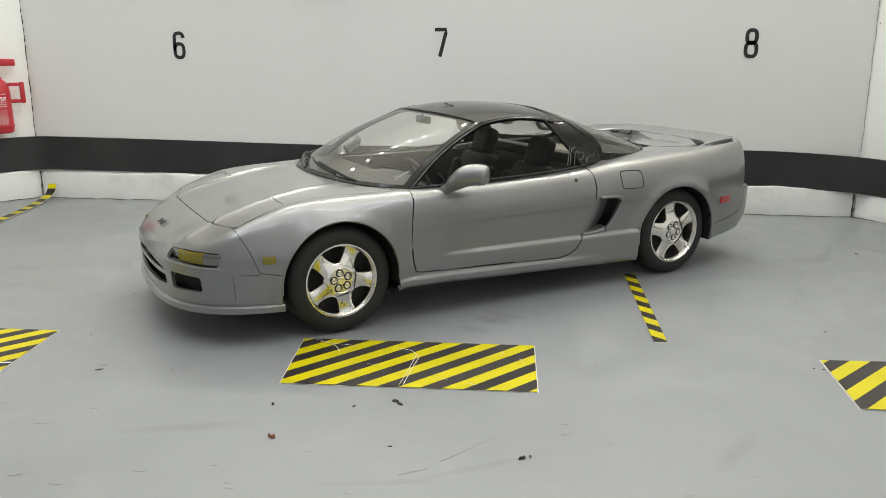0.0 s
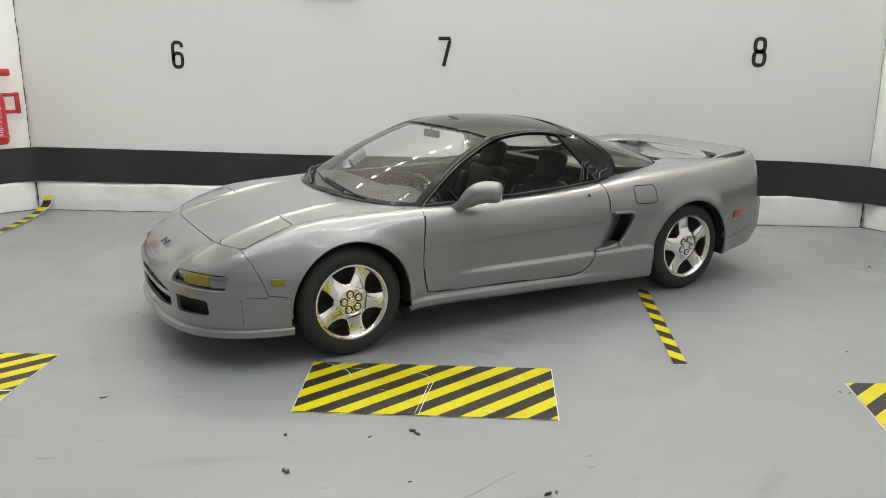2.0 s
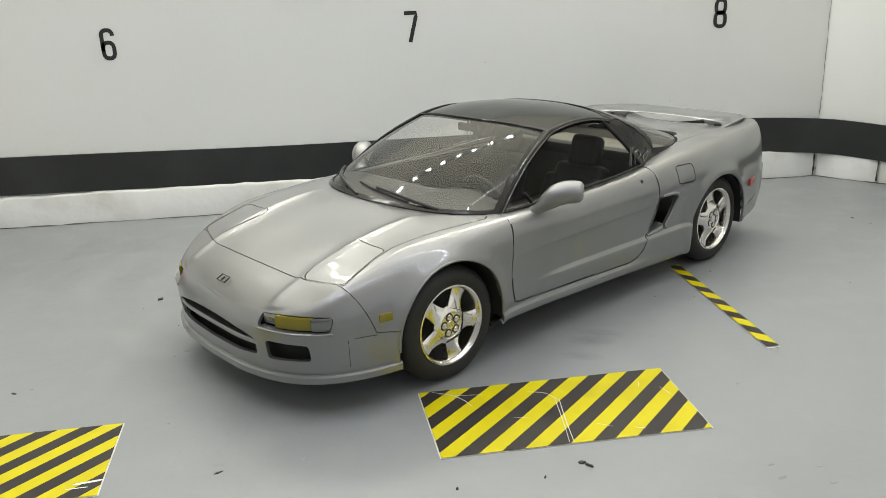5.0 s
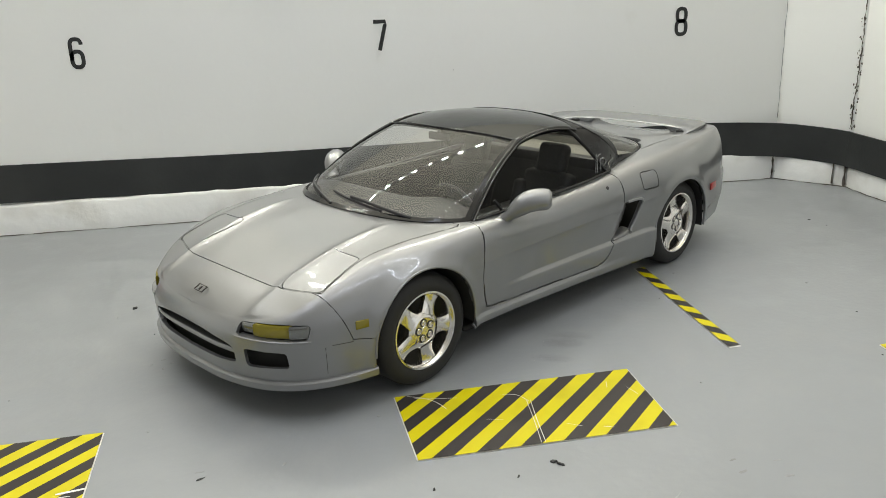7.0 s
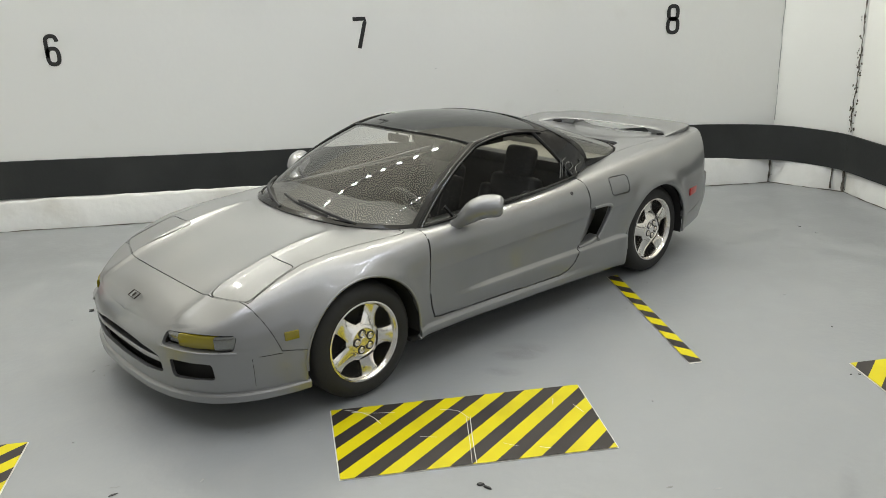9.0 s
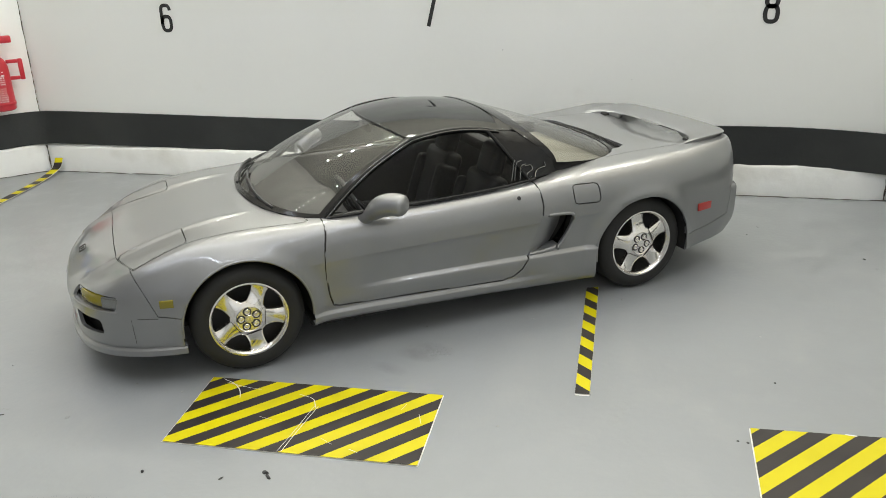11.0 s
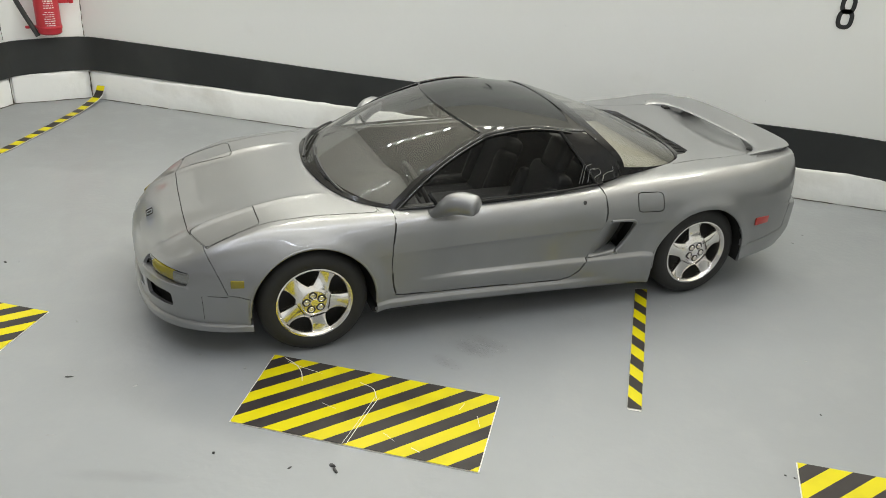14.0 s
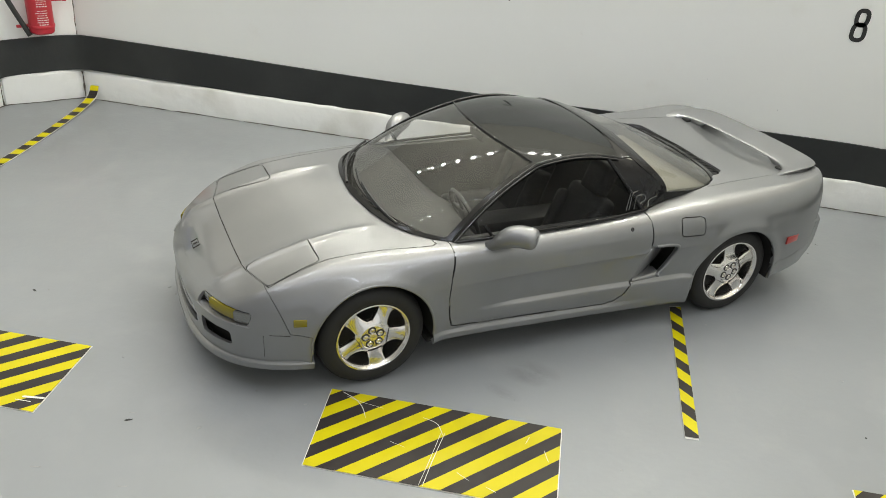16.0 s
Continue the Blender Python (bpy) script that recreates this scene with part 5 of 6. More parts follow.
# the short seam in the bumper's side
seam = [(1.722, 0.403), (1.76, 0.404), (1.80, 0.405), (1.845, 0.406), (1.852, 0.396), (1.850, 0.36), (1.848, 0.31), (1.846, 0.258)]
path = []
for x, z in seam:
    ys = skin.find_n((x, float(np.interp(x, [p[0] for p in OUTLINE[12:]], [p[1] for p in OUTLINE[12:]])), z), 3)
    path.append((x, sum(p[0].y for p in ys) / 3 + 0.0014, z))
bm = bmesh.new()
add_tube(bm, path, 0.0018, 6)
car_part("bumper_seam", bm, SEAM, "thin dark seam in the bumper", 40, None, True)

# badge: a plain dark plate outline
bm = bmesh.new()
BM = Matrix.Translation((2.062, 0, 0.5755)) @ Matrix.Rotation(radians(27), 4, "Y")
for x0, x1, y0, y1 in ((-0.021, 0.021, -0.040, -0.0375), (-0.021, 0.021, 0.0375, 0.040), (-0.021, -0.0188, -0.0375, 0.0375), (0.0188, 0.021, -0.0375, 0.0375), (-0.012, 0.012, -0.006, 0.002)):
    add_box(bm, x0, x1, y0, y1, -0.004, 0.0022, 0, 1, BM)
car_part("badge", bm, SEAM, "small dark plain badge outline")

# door key and intake
bm = bmesh.new()
add_lathe(bm, [(0.001, 0.0), (0.011, 0.0), (0.013, 0.004), (0.009, 0.007), (0.001, 0.004)], 14, Matrix.Translation((-0.372, skin.find((-0.372, 0.86, 0.757))[0].y - 0.003, skin.find((-0.372, 0.86, 0.757))[0].z)) @ Matrix.Rotation(radians(-65), 4, "X"))
car_part("key_lock", bm, DARK, "dark key lock", 40, doors[0])
edge_of = curve((0.36, -0.430), (0.39, -0.440), (0.46, -0.470), (0.59, -0.512), (0.66, -0.523))
back_of = curve((0.36, -0.600), (0.40, -0.640), (0.47, -0.690), (0.535, -0.722), (0.60, -0.733), (0.66, -0.733))
skin_of = curve((0.36, 0.856), (0.40, 0.862), (0.50, 0.872), (0.60, 0.880), (0.66, 0.878))
for name, mat, u0, u1, label in (("intake_ramp", PAINT, 0.0, 0.80, "silver ramp into the air intake"), ("intake_throat", UNDER, 0.80, 1.12, "black throat of the air intake")):
    bm = bmesh.new()
    rows = []
    for z in np.linspace(0.37, 0.645, 12):
        xf, xr = edge_of(z) + 0.012, back_of(z)
        rows.append([(xf + (xr - xf) * u, skin_of(z) - 0.016 - 0.095 * u ** 1.5, z) for u in np.linspace(u0, u1, 7)])
    grid(bm, rows)
    bm.normal_update()
    if sum(fc.normal.y for fc in bm.faces) < 0:
        bmesh.ops.reverse_faces(bm, faces=bm.faces)
    slab(bm, 0.006)
    car_part(name, bm, mat, label, 60, None, True)
bm = bmesh.new()
rows = []
for t in np.linspace(0, 1, 12):
    x = -0.445 - 0.20 * t
    rise = 0.020 * t ** 2
    rows.append([(x, 0.78, 0.400 + rise), (x, 0.835, 0.397 + rise), (x, 0.852, 0.392 + rise * 0.8), (x, 0.858, 0.384 + rise * 0.5), (x, 0.853, 0.374)])
grid(bm, rows)
slab(bm, 0.008)
car_part("intake_lip", bm, PAINT, "silver scoop lip under the intake", 60, None, True)
bm = bmesh.new()
rim = smooth_path([(-0.555, 0.625), (-0.66, 0.622), (-0.705, 0.617), (-0.728, 0.600), (-0.730, 0.575), (-0.720, 0.532), (-0.690, 0.470), (-0.652, 0.414), (-0.625, 0.394)], 26)
add_tube(bm, [(x - 0.004, skin.find((x - 0.02, 0.90, z))[0].y - 0.007, z) for x, z in rim], 0.012, 8)
car_part("intake_rim", bm, PAINT, "rounded silver edge of the air intake", 60, None, True)

# ---- cabin ----


cowl_l = smooth_path([(1.13, 0.0, 0.802), (1.122, 0.12, 0.802), (1.10, 0.28, 0.800), (1.055, 0.44, 0.795), (0.975, 0.58, 0.788), (0.865, 0.685, 0.780), (0.775, 0.732, 0.775)], 15)
head_l = smooth_path([(0.306, 0.0, 1.158), (0.302, 0.14, 1.157), (0.284, 0.28, 1.152), (0.252, 0.42, 1.141), (0.218, 0.53, 1.124), (0.196, 0.580, 1.113)], 15)
both = lambda p: np.concatenate([p[::-1], p[1:] * np.array([1, -1, 1])])  # noqa: E731
COWL3, HEAD3 = both(cowl_l), both(head_l)


def screen_rows(v0, v1, n, up=0.0, side=1.0):
    rows = []
    for v in np.linspace(v0, v1, n):
        bulge = 0.035 * math.sin(math.pi * v)
        rows.append([tuple(np.array(a) * (1 - v) + np.array(b) * v + np.array([0.45, 0, 0.9]) * (bulge + up) + np.array([0, 0, 0])) for a, b in zip(COWL3, HEAD3)])
    return rows


bm = bmesh.new()
grid(bm, screen_rows(0.0, 1.0, 18))
car_part("windscreen", bm, SCREEN, "clear scratched plastic windscreen", 80)
# black border at its foot and along the pillars
bm = bmesh.new()
grid(bm, screen_rows(-0.01, 0.024, 4, 0.004))
slab(bm, 0.006)
car_part("screen_border", bm, GLOSS_BLACK, "black windscreen border", 50)
bm = bmesh.new()
full = screen_rows(0.0, 1.0, 24, 0.003)
grid(bm, [[np.array(r[0]) * (1 - k) + np.array(r[1]) * k * 1.0 for k in (0, 0.4, 0.75)] for r in full])
slab(bm, 0.006)
car_part("screen_pillar_border", bm, GLOSS_BLACK, "black edge of the windscreen", 50, None, True)

rear_l = smooth_path([(-0.43, 0.0, 1.180), (-0.43, 0.14, 1.178), (-0.425, 0.28, 1.168), (-0.41, 0.42, 1.150), (-0.385, 0.53, 1.125), (-0.365, 0.580, 1.104)], 15)
REAR3 = both(rear_l)
rows = []
for v in np.linspace(0, 1, 16):
    rows.append([tuple(np.array(a) * (1 - v) + np.array(b) * v + np.array([0, 0, 0.034 * math.sin(math.pi * v) ** 0.9])) for a, b in zip(HEAD3, REAR3)])
bm = bmesh.new()
grid(bm, rows)
bm.normal_update()
if sum(fc.normal.z for fc in bm.faces) < 0:
    bmesh.ops.reverse_faces(bm, faces=bm.faces)
slab(bm, 0.02)
car_part("roof", bm, ROOF_BLACK, "glossy black roof panel", 60)
bm = bmesh.new()
add_tube(bm, [tuple(p + np.array([0.002, 0, 0.003])) for p in HEAD3], 0.0065, 6)
car_part("header_trim", bm, GLOSS_BLACK, "thin black trim over the windscreen", 60)

# side rails: screen pillar, roof edge, down to the buttress
top_line = [tuple(r[0]) for r in screen_rows(0.0, 1.0, 14)] + [tuple(r[0]) for r in rows[1:16]]
bm = bmesh.new()
pts = np.array(top_line)
pts[:, 1] += 0.004
pts[:, 2] -= 0.004
add_tube(bm, [tuple(p) for p in pts], 0.0175, 6)
car_part("roof_rail", bm, PILLAR, "black pillar and roof rail", 60, None, True)
# extra-glossy beads added along the rail to draw its thin highlights
for out, high in ((0.012, 0.004), (-0.009, 0.014)):
    bm = bmesh.new()
    add_tube(bm, [tuple(p + np.array([0.0, out, high])) for p in pts], 0.0055, 6)
    car_part("rail_glint_bead", bm, GLINT_BEAD, "thin glossy bead added for highlights along the pillar", 60, None, True)

# side window
sill_pts = smooth_path([(0.760, 0.738, 0.782), (0.40, 0.756, 0.792), (0.0, 0.758, 0.800), (-0.30, 0.755, 0.812), (-0.535, 0.738, 0.828)], 26)
tl = smooth_path([tuple(r[0]) for r in screen_rows(0.0, 1.0, 14)] + [tuple(r[0]) for r in rows[1:15]], 60)


def side_row(v):
    """The line from the sill to the roof rail at v from the window's front to its back."""
    f = np.linspace(0, 1, len(sill_pts))
    low = np.array([np.interp(v, f, sill_pts[:, k]) for k in range(3)])
    g = np.linspace(0, 1, len(tl))
    high = np.array([np.interp(v, g, tl[:, k]) for k in range(3)])
    return [tuple(low * (1 - w) + high * w + np.array([0, 0.018 * math.sin(math.pi * w), 0])) for w in np.linspace(0, 1, 8)]


bm = bmesh.new()
grid(bm, [side_row(v) for v in np.linspace(0.0, 1.0, 22)])
car_part("side_window", bm, WINDOW, "clear plastic side window", 80, None, True)
bm = bmesh.new()
add_tube(bm, [tuple(p + np.array([0, 0.012, -0.004])) for p in sill_pts], 0.010, 8)
car_part("window_sill", bm, GLOSS_BLACK, "black window seal", 60, None, True)
# quarter frame at the window's front corner
bm = bmesh.new()
add_tube(bm, [side_row(0.17)[k] for k in range(0, 5)], 0.011, 6)
car_part("quarter_post", bm, GLOSS_BLACK, "black post of the mirror corner", 40, None, True)

# the hatch: wrap-round glass with a black frame


def hatch_row(v, n=25, up=0.0, a0=-1.0, a1=1.0):
    tx, tz = -0.43 - 0.81 * v, 1.180 - 0.275 * max(v, 0.0) ** 1.10
    bx, by, bz = -0.708 - 0.497 * v, 0.690 - 0.035 * v - 0.105 * max(v, 0) ** 3, 0.832 + 0.010 * v
    out = []
    for s in np.linspace(a0, a1, n):
        k = 1 - (1 - abs(s)) ** 1.35
        a = k * math.pi / 2
        q = 0.52 + 0.22 * min(max(v, 0.0), 1.0)
        y = by * math.sin(a) ** 0.80 if k else 0.0
        z = bz + (tz - bz) * math.cos(a) ** q if k < 1 else bz
        x = tx + (bx - tx) * (1 - math.cos(a)) ** 1.9
        out.append((x, math.copysign(y, s) if s else 0.0, z + up))
    return out


bm = bmesh.new()
grid(bm, [hatch_row(v) for v in np.linspace(0.0, 1.0, 24)])
car_part("rear_window", bm, REAR_GLASS, "clear plastic wrap-round rear window", 80)
def edge_row(w, n=41):
    """A line of the hatch's front frame at w from its front to its back; the frame is broad on the roof and narrow at the sills."""
    out = []
    for u in np.linspace(-1, 1, n):
        out.append(hatch_row(-0.01 + w * (0.03 + 0.11 * (1 - abs(u) ** 5)), 2, 0.004, u, 1.0)[0])
    return out


def rear_edge_row(w, n=41):
    """A line of the hatch's rear frame, narrow along the louvre and broad in its corners."""
    out = []
    for u in np.linspace(-1, 1, n):
        first = 0.968 - 0.115 * abs(u) ** 7
        out.append(hatch_row(first + w * (1.03 - first), 2, 0.004, u, 1.0)[0])
    return out


for name, rows2 in (("hatch_frame_front", [edge_row(w) for w in np.linspace(0, 1, 5)]), ("hatch_frame_rear", [rear_edge_row(w) for w in np.linspace(0, 1, 5)])):
    bm = bmesh.new()
    grid(bm, rows2)
    slab(bm, 0.006)
    car_part(name, bm, GLOSS_BLACK, "black frame of the rear window", 50)
bm = bmesh.new()
grid(bm, [hatch_row(v, 10, 0.004, 0.945, 1.0) for v in np.linspace(0.0, 1.0, 20)])
slab(bm, 0.006)
car_part("hatch_frame_side", bm, GLOSS_BLACK, "black frame of the rear window", 50, None, True)

# black panel behind the door window
wl = [np.array(p) for p in side_row(0.97)]
hl = [np.array(p) for p in hatch_row(0.0, 31, 0.0, 1.0, 0.0) if p[1] > 0.575] + [rear_l[-1]]
hl = smooth_path(hl, len(wl))
bm = bmesh.new()
grid(bm, [[tuple(a * (1 - k) + np.array(b) * k + np.array([0, 0.004 * math.sin(math.pi * k), 0])) for k in np.linspace(0, 1, 7)] for a, b in zip(wl, hl)])
bm.normal_update()
if sum(fc.normal.y for fc in bm.faces) < 0:
    bmesh.ops.reverse_faces(bm, faces=bm.faces)
slab(bm, 0.012)
car_part("rear_pillar", bm, GLOSS_BLACK, "glossy black pillar panel", 60, None, True)
bm = bmesh.new()
add_tube(bm, [tuple(p + np.array([0.006, 0.008, 0])) for p in wl], 0.012, 8)
car_part("window_rear_seal", bm, GLOSS_BLACK, "black window seal", 60, None, True)
# black strip between the roof and the hatch
h0 = np.array(hatch_row(0.0, 81))
bm = bmesh.new()
strip = []
for y in np.linspace(-0.575, 0.575, 33):
    a = np.array([np.interp(y, REAR3[::-1, 1], REAR3[::-1, k]) for k in range(3)])
    b = np.array([np.interp(y, h0[:, 1], h0[:, k]) for k in range(3)])
    strip.append([tuple(a + (b - a) * t + np.array([0, 0, 0.002])) for t in (0, 0.35, 0.7, 1.02)])
grid(bm, strip)
bm.normal_update()
if sum(fc.normal.z for fc in bm.faces) < 0:
    bmesh.ops.reverse_faces(bm, faces=bm.faces)
slab(bm, 0.01)
car_part("roof_tail", bm, GLOSS_BLACK, "glossy black rear edge of the roof", 60)
# the clear hinge bracket in the window's rear corner, its reflections built as tubes
bm = bmesh.new()
for pts in ([(-0.372, 0.752, 0.835), (-0.398, 0.735, 0.955)], [(-0.392, 0.752, 0.835), (-0.416, 0.737, 0.940), (-0.445, 0.736, 0.948)], [(-0.430, 0.752, 0.836), (-0.442, 0.740, 0.915), (-0.475, 0.738, 0.922)], [(-0.477, 0.716, 0.904), (-0.517, 0.714, 0.906), (-0.530, 0.722, 0.880), (-0.487, 0.733, 0.859), (-0.480, 0.750, 0.838)],
            [(-0.531, 0.755, 0.838), (-0.556, 0.723, 0.867), (-0.586, 0.716, 0.879), (-0.626, 0.709, 0.884), (-0.616, 0.704, 0.910)]):
    add_tube(bm, smooth_path(pts, 14), 0.0029, 6)
car_part("hinge_and_glints", bm, CLEAR, "shiny moulded hinge bracket and its reflections as bright lines", 40, None, True)

# louvre strip behind the hatch
def louvre_at(y):
    u = 1 - (y / 0.45) ** 2
    return -1.225 - 0.040 * u, -1.362 - 0.006 * u, 0.868 + 0.026 * u


bm = bmesh.new()
rows3 = []
for y in np.linspace(-0.47, 0.47, 31):
    xa, xb, z = louvre_at(y)
    k = max(abs(y) - 0.43, 0) / 0.04
    xb += 0.03 * k * k
    rows3.append([(xa + (xb - xa) * u, y, z - 0.004 - 0.010 * u) for u in (0, 0.5, 1)])
grid(bm, rows3)
bm.normal_update()
if sum(fc.normal.z for fc in bm.faces) < 0:
    bmesh.ops.reverse_faces(bm, faces=bm.faces)
slab(bm, 0.014)
louvre = car_part("louvre", bm, GLOSS_BLACK, "black louvre strip", 40)
for y in np.linspace(-0.43, 0.43, 40):
    xa, xb, z = louvre_at(y)
    bm = bmesh.new()
    add_box(bm, xb + 0.014, xa - 0.045, y - 0.004, y + 0.004, z - 0.016, z - 0.006, 0.002, 1)
    car_part("slat", bm, GLOSS_BLACK, "", 30, louvre)

# rear wing: two side arms that flow out of the wings into one blade
INNER = [(-1.690, 0.590, 0.846), (-1.760, 0.578, 0.864), (-1.825, 0.548, 0.874), (-1.862, 0.495, 0.882), (-1.882, 0.42, 0.887), (-1.892, 0.30, 0.890), (-1.898, 0.15, 0.892), (-1.900, 0.0, 0.893)]
OUTER = [(-1.690, 0.600, 0.846), (-1.755, 0.632, 0.879), (-1.850, 0.640, 0.897), (-1.970, 0.632, 0.906), (-2.080, 0.600, 0.909), (-2.135, 0.50, 0.911), (-2.155, 0.28, 0.913), (-2.162, 0.0, 0.914)]


def eased(pts, n):
    fs = [curve(*[(i, p[k]) for i, p in enumerate(pts)]) for k in range(3)]
    return [np.array([g(v) for g in fs]) for v in np.linspace(0, len(pts) - 1, n)]


bm = bmesh.new()
rings = []
FOOT = curve((0.0, 0.014), (0.42, 0.014), (0.48, 0.060), (0.70, 0.060))
for k, (p, q) in enumerate(zip(eased(INNER, 60), eased(OUTER, 60))):
    d = q - p
    th = 0.007 * min(0.3 + k / 10, 1)
    low = FOOT((p[1] + q[1]) / 2)
    prof = [(0.0, -0.35 * th), (0.015, 0.3 * th), (0.06, 0.8 * th), (0.30, 1.1 * th), (0.60, 1.0 * th), (0.92, 0.7 * th), (0.985, 0.2 * th), (1.0, -0.5 * th), (0.985, -0.8 * th), (0.90, -low * 0.8), (0.50, -low), (0.12, -low), (0.04, -low * 0.55)]
    rings.append([tuple(p + d * u + np.array([0, 0, w])) for u, w in prof])
rings += [[(x, -y, z) for x, y, z in row] for row in rings[-2::-1]]
vs = [[bm.verts.new(p) for p in row] for row in rings]
for a, b in zip(vs, vs[1:]):
    for k in range(len(a)):
        j = (k + 1) % len(a)
        bm.faces.new((a[k], a[j], b[j], b[k]))
bm.faces.new(vs[0][::-1]), bm.faces.new(vs[-1])
car_part("rear_wing", bm, PAINT, "silver rear spoiler blade", 40)
bm = bmesh.new()
bmesh.ops.create_uvsphere(bm, u_segments=10, v_segments=6, radius=0.012, matrix=Matrix.Translation((-1.765, 0.655, 0.868)))
car_part("wing_stud", bm, PAINT, "small silver stud", 60, None, True)

# solid dark blocks stand for the shade inside the wing's arms
for side in (1, -1):
    bm = bmesh.new()
    add_box(bm, -1.900, -1.830, 0.478, 0.545, 0.846, 0.874, 0.010, 2)
    if side < 0:
        bm = mirror(bm)
    car_part("wing_shade_block", bm, UNDER, "dark block for the shade under the spoiler's end", 40)

# mirrors
bm = bmesh.new()
axis = smooth_path([(0.572, 0.796, 0.752), (0.560, 0.826, 0.776), (0.530, 0.862, 0.815), (0.490, 0.900, 0.850), (0.446, 0.938, 0.862), (0.408, 0.972, 0.861), (0.390, 0.990, 0.859)], 24)
fat = curve((0, 0.040), (0.12, 0.035), (0.28, 0.050), (0.45, 0.063), (0.65, 0.069), (0.85, 0.068), (0.94, 0.063), (0.98, 0.056), (1.0, 0.046))
add_tube(bm, [tuple(p) for p in axis], [fat(i / 23) for i in range(24)], 20, 0.92)
car_part("door_mirror", bm, PAINT, "silver door mirror", 60, None, True)
bm = bmesh.new()
add_tube(bm, [(0.562, 0.792, 0.744), (0.560, 0.812, 0.748)], 0.056, 14, 0.62)
car_part("mirror_foot", bm, GLOSS_BLACK, "black gasket under the mirror", 40, None, True)

# wipers


def on_screen(y, v, up):
    """The point of the windscreen at width y and height v, raised by up."""
    r = np.array(screen_rows(v, v, 1, up)[0])[::-1]
    return tuple(np.interp(y, r[:, 1], r[:, k]) for k in range(3))


for y0, v0, y1, v1 in ((0.50, 0.015, -0.12, 0.115), (-0.10, 0.01, -0.60, 0.14)):
    bm = bmesh.new()
    add_tube(bm, [on_screen(y0 + (y1 - y0) * t, v0 + (v1 - v0) * t, 0.010 + 0.020 * math.sin(math.pi * t)) for t in np.linspace(0, 0.75, 8)], 0.009, 6)
    add_tube(bm, [on_screen(y0 + (y1 - y0) * t, v0 + (v1 - v0) * t - 0.012, 0.012) for t in np.linspace(0.30, 1.08, 10)], 0.008, 6)
    add_tube(bm, [on_screen(y0 + (y1 - y0) * 0.75, v0 + (v1 - v0) * 0.75, 0.018), on_screen(y0 + (y1 - y0) * 0.72, v0 + (v1 - v0) * 0.72 - 0.012, 0.012)], 0.007, 6)
    car_part("wiper", bm, DARK, "black windscreen wiper", 40)

# interior
bm = bmesh.new()
add_box(bm, -0.62, 0.86, -0.70, 0.70, 0.20, 0.26, 0.01, 1)
add_box(bm, -0.70, -0.60, -0.68, 0.68, 0.22, 0.80, 0.02, 2)
add_box(bm, -0.60, 0.85, -0.10, 0.10, 0.25, 0.50, 0.03, 2)
add_box(bm, -0.60, 0.80, 0.69, 0.734, 0.22, 0.782, 0.012, 2)
add_box(bm, -0.60, 0.80, -0.734, -0.69, 0.22, 0.782, 0.012, 2)
add_box(bm, -0.70, -0.60, -0.66, 0.66, 0.78, 0.865, 0.02, 2)
car_part("cabin_tub", bm, DARK, "black cabin lining", 40)
bm = bmesh.new()
add_box(bm, -1.24, -0.705, -0.50, 0.50, 0.70, 0.80, 0.03, 2)
add_box(bm, -1.30, -1.25, -0.58, 0.58, 0.70, 0.845, 0.01, 1)
car_part("engine_cover", bm, SHELF, "light grey cover under the rear window", 40)
bm = bmesh.new()
rows5 = []
for y in np.linspace(-0.70, 0.70, 25):
    hump = 0.045 * math.exp(-((y - 0.36) / 0.20) ** 2)
    edge = 0.10 * (abs(y) / 0.7) ** 3
    rows5.append([(1.05 - 0.22 * (y / 0.7) ** 2, y, 0.770), (0.92 - 0.10 * (y / 0.7) ** 2, y, 0.782 + hump * 0.6 - 0.02 * edge), (0.74, y, 0.780 + hump), (0.64, y, 0.760 + hump), (0.60, y, 0.70), (0.64, y, 0.50)])
grid(bm, rows5)
slab(bm, 0.015)
car_part("dashboard", bm, DARK, "black dashboard with a hooded binnacle", 50)
bm = bmesh.new()
WM = Matrix.Translation((0.52, 0.36, 0.735)) @ Matrix.Rotation(radians(-66), 4, "Y")
prof = [(0.165 + 0.014 * math.cos(a), 0.014 * math.sin(a)) for a in np.linspace(0, 2 * math.pi, 9)[:-1]]
add_lathe(bm, prof, 32, WM, True)
add_box(bm, -0.05, 0.05, -0.05, 0.05, -0.02, 0.012, 0.012, 2, WM)
for a in (0, 180, 270):
    add_box(bm, 0.03, 0.16, -0.018, 0.018, -0.008, 0.006, 0.004, 1, WM @ Matrix.Rotation(radians(a + 90), 4, "Z"))
car_part("steering_wheel", bm, DARK, "black steering wheel", 50)


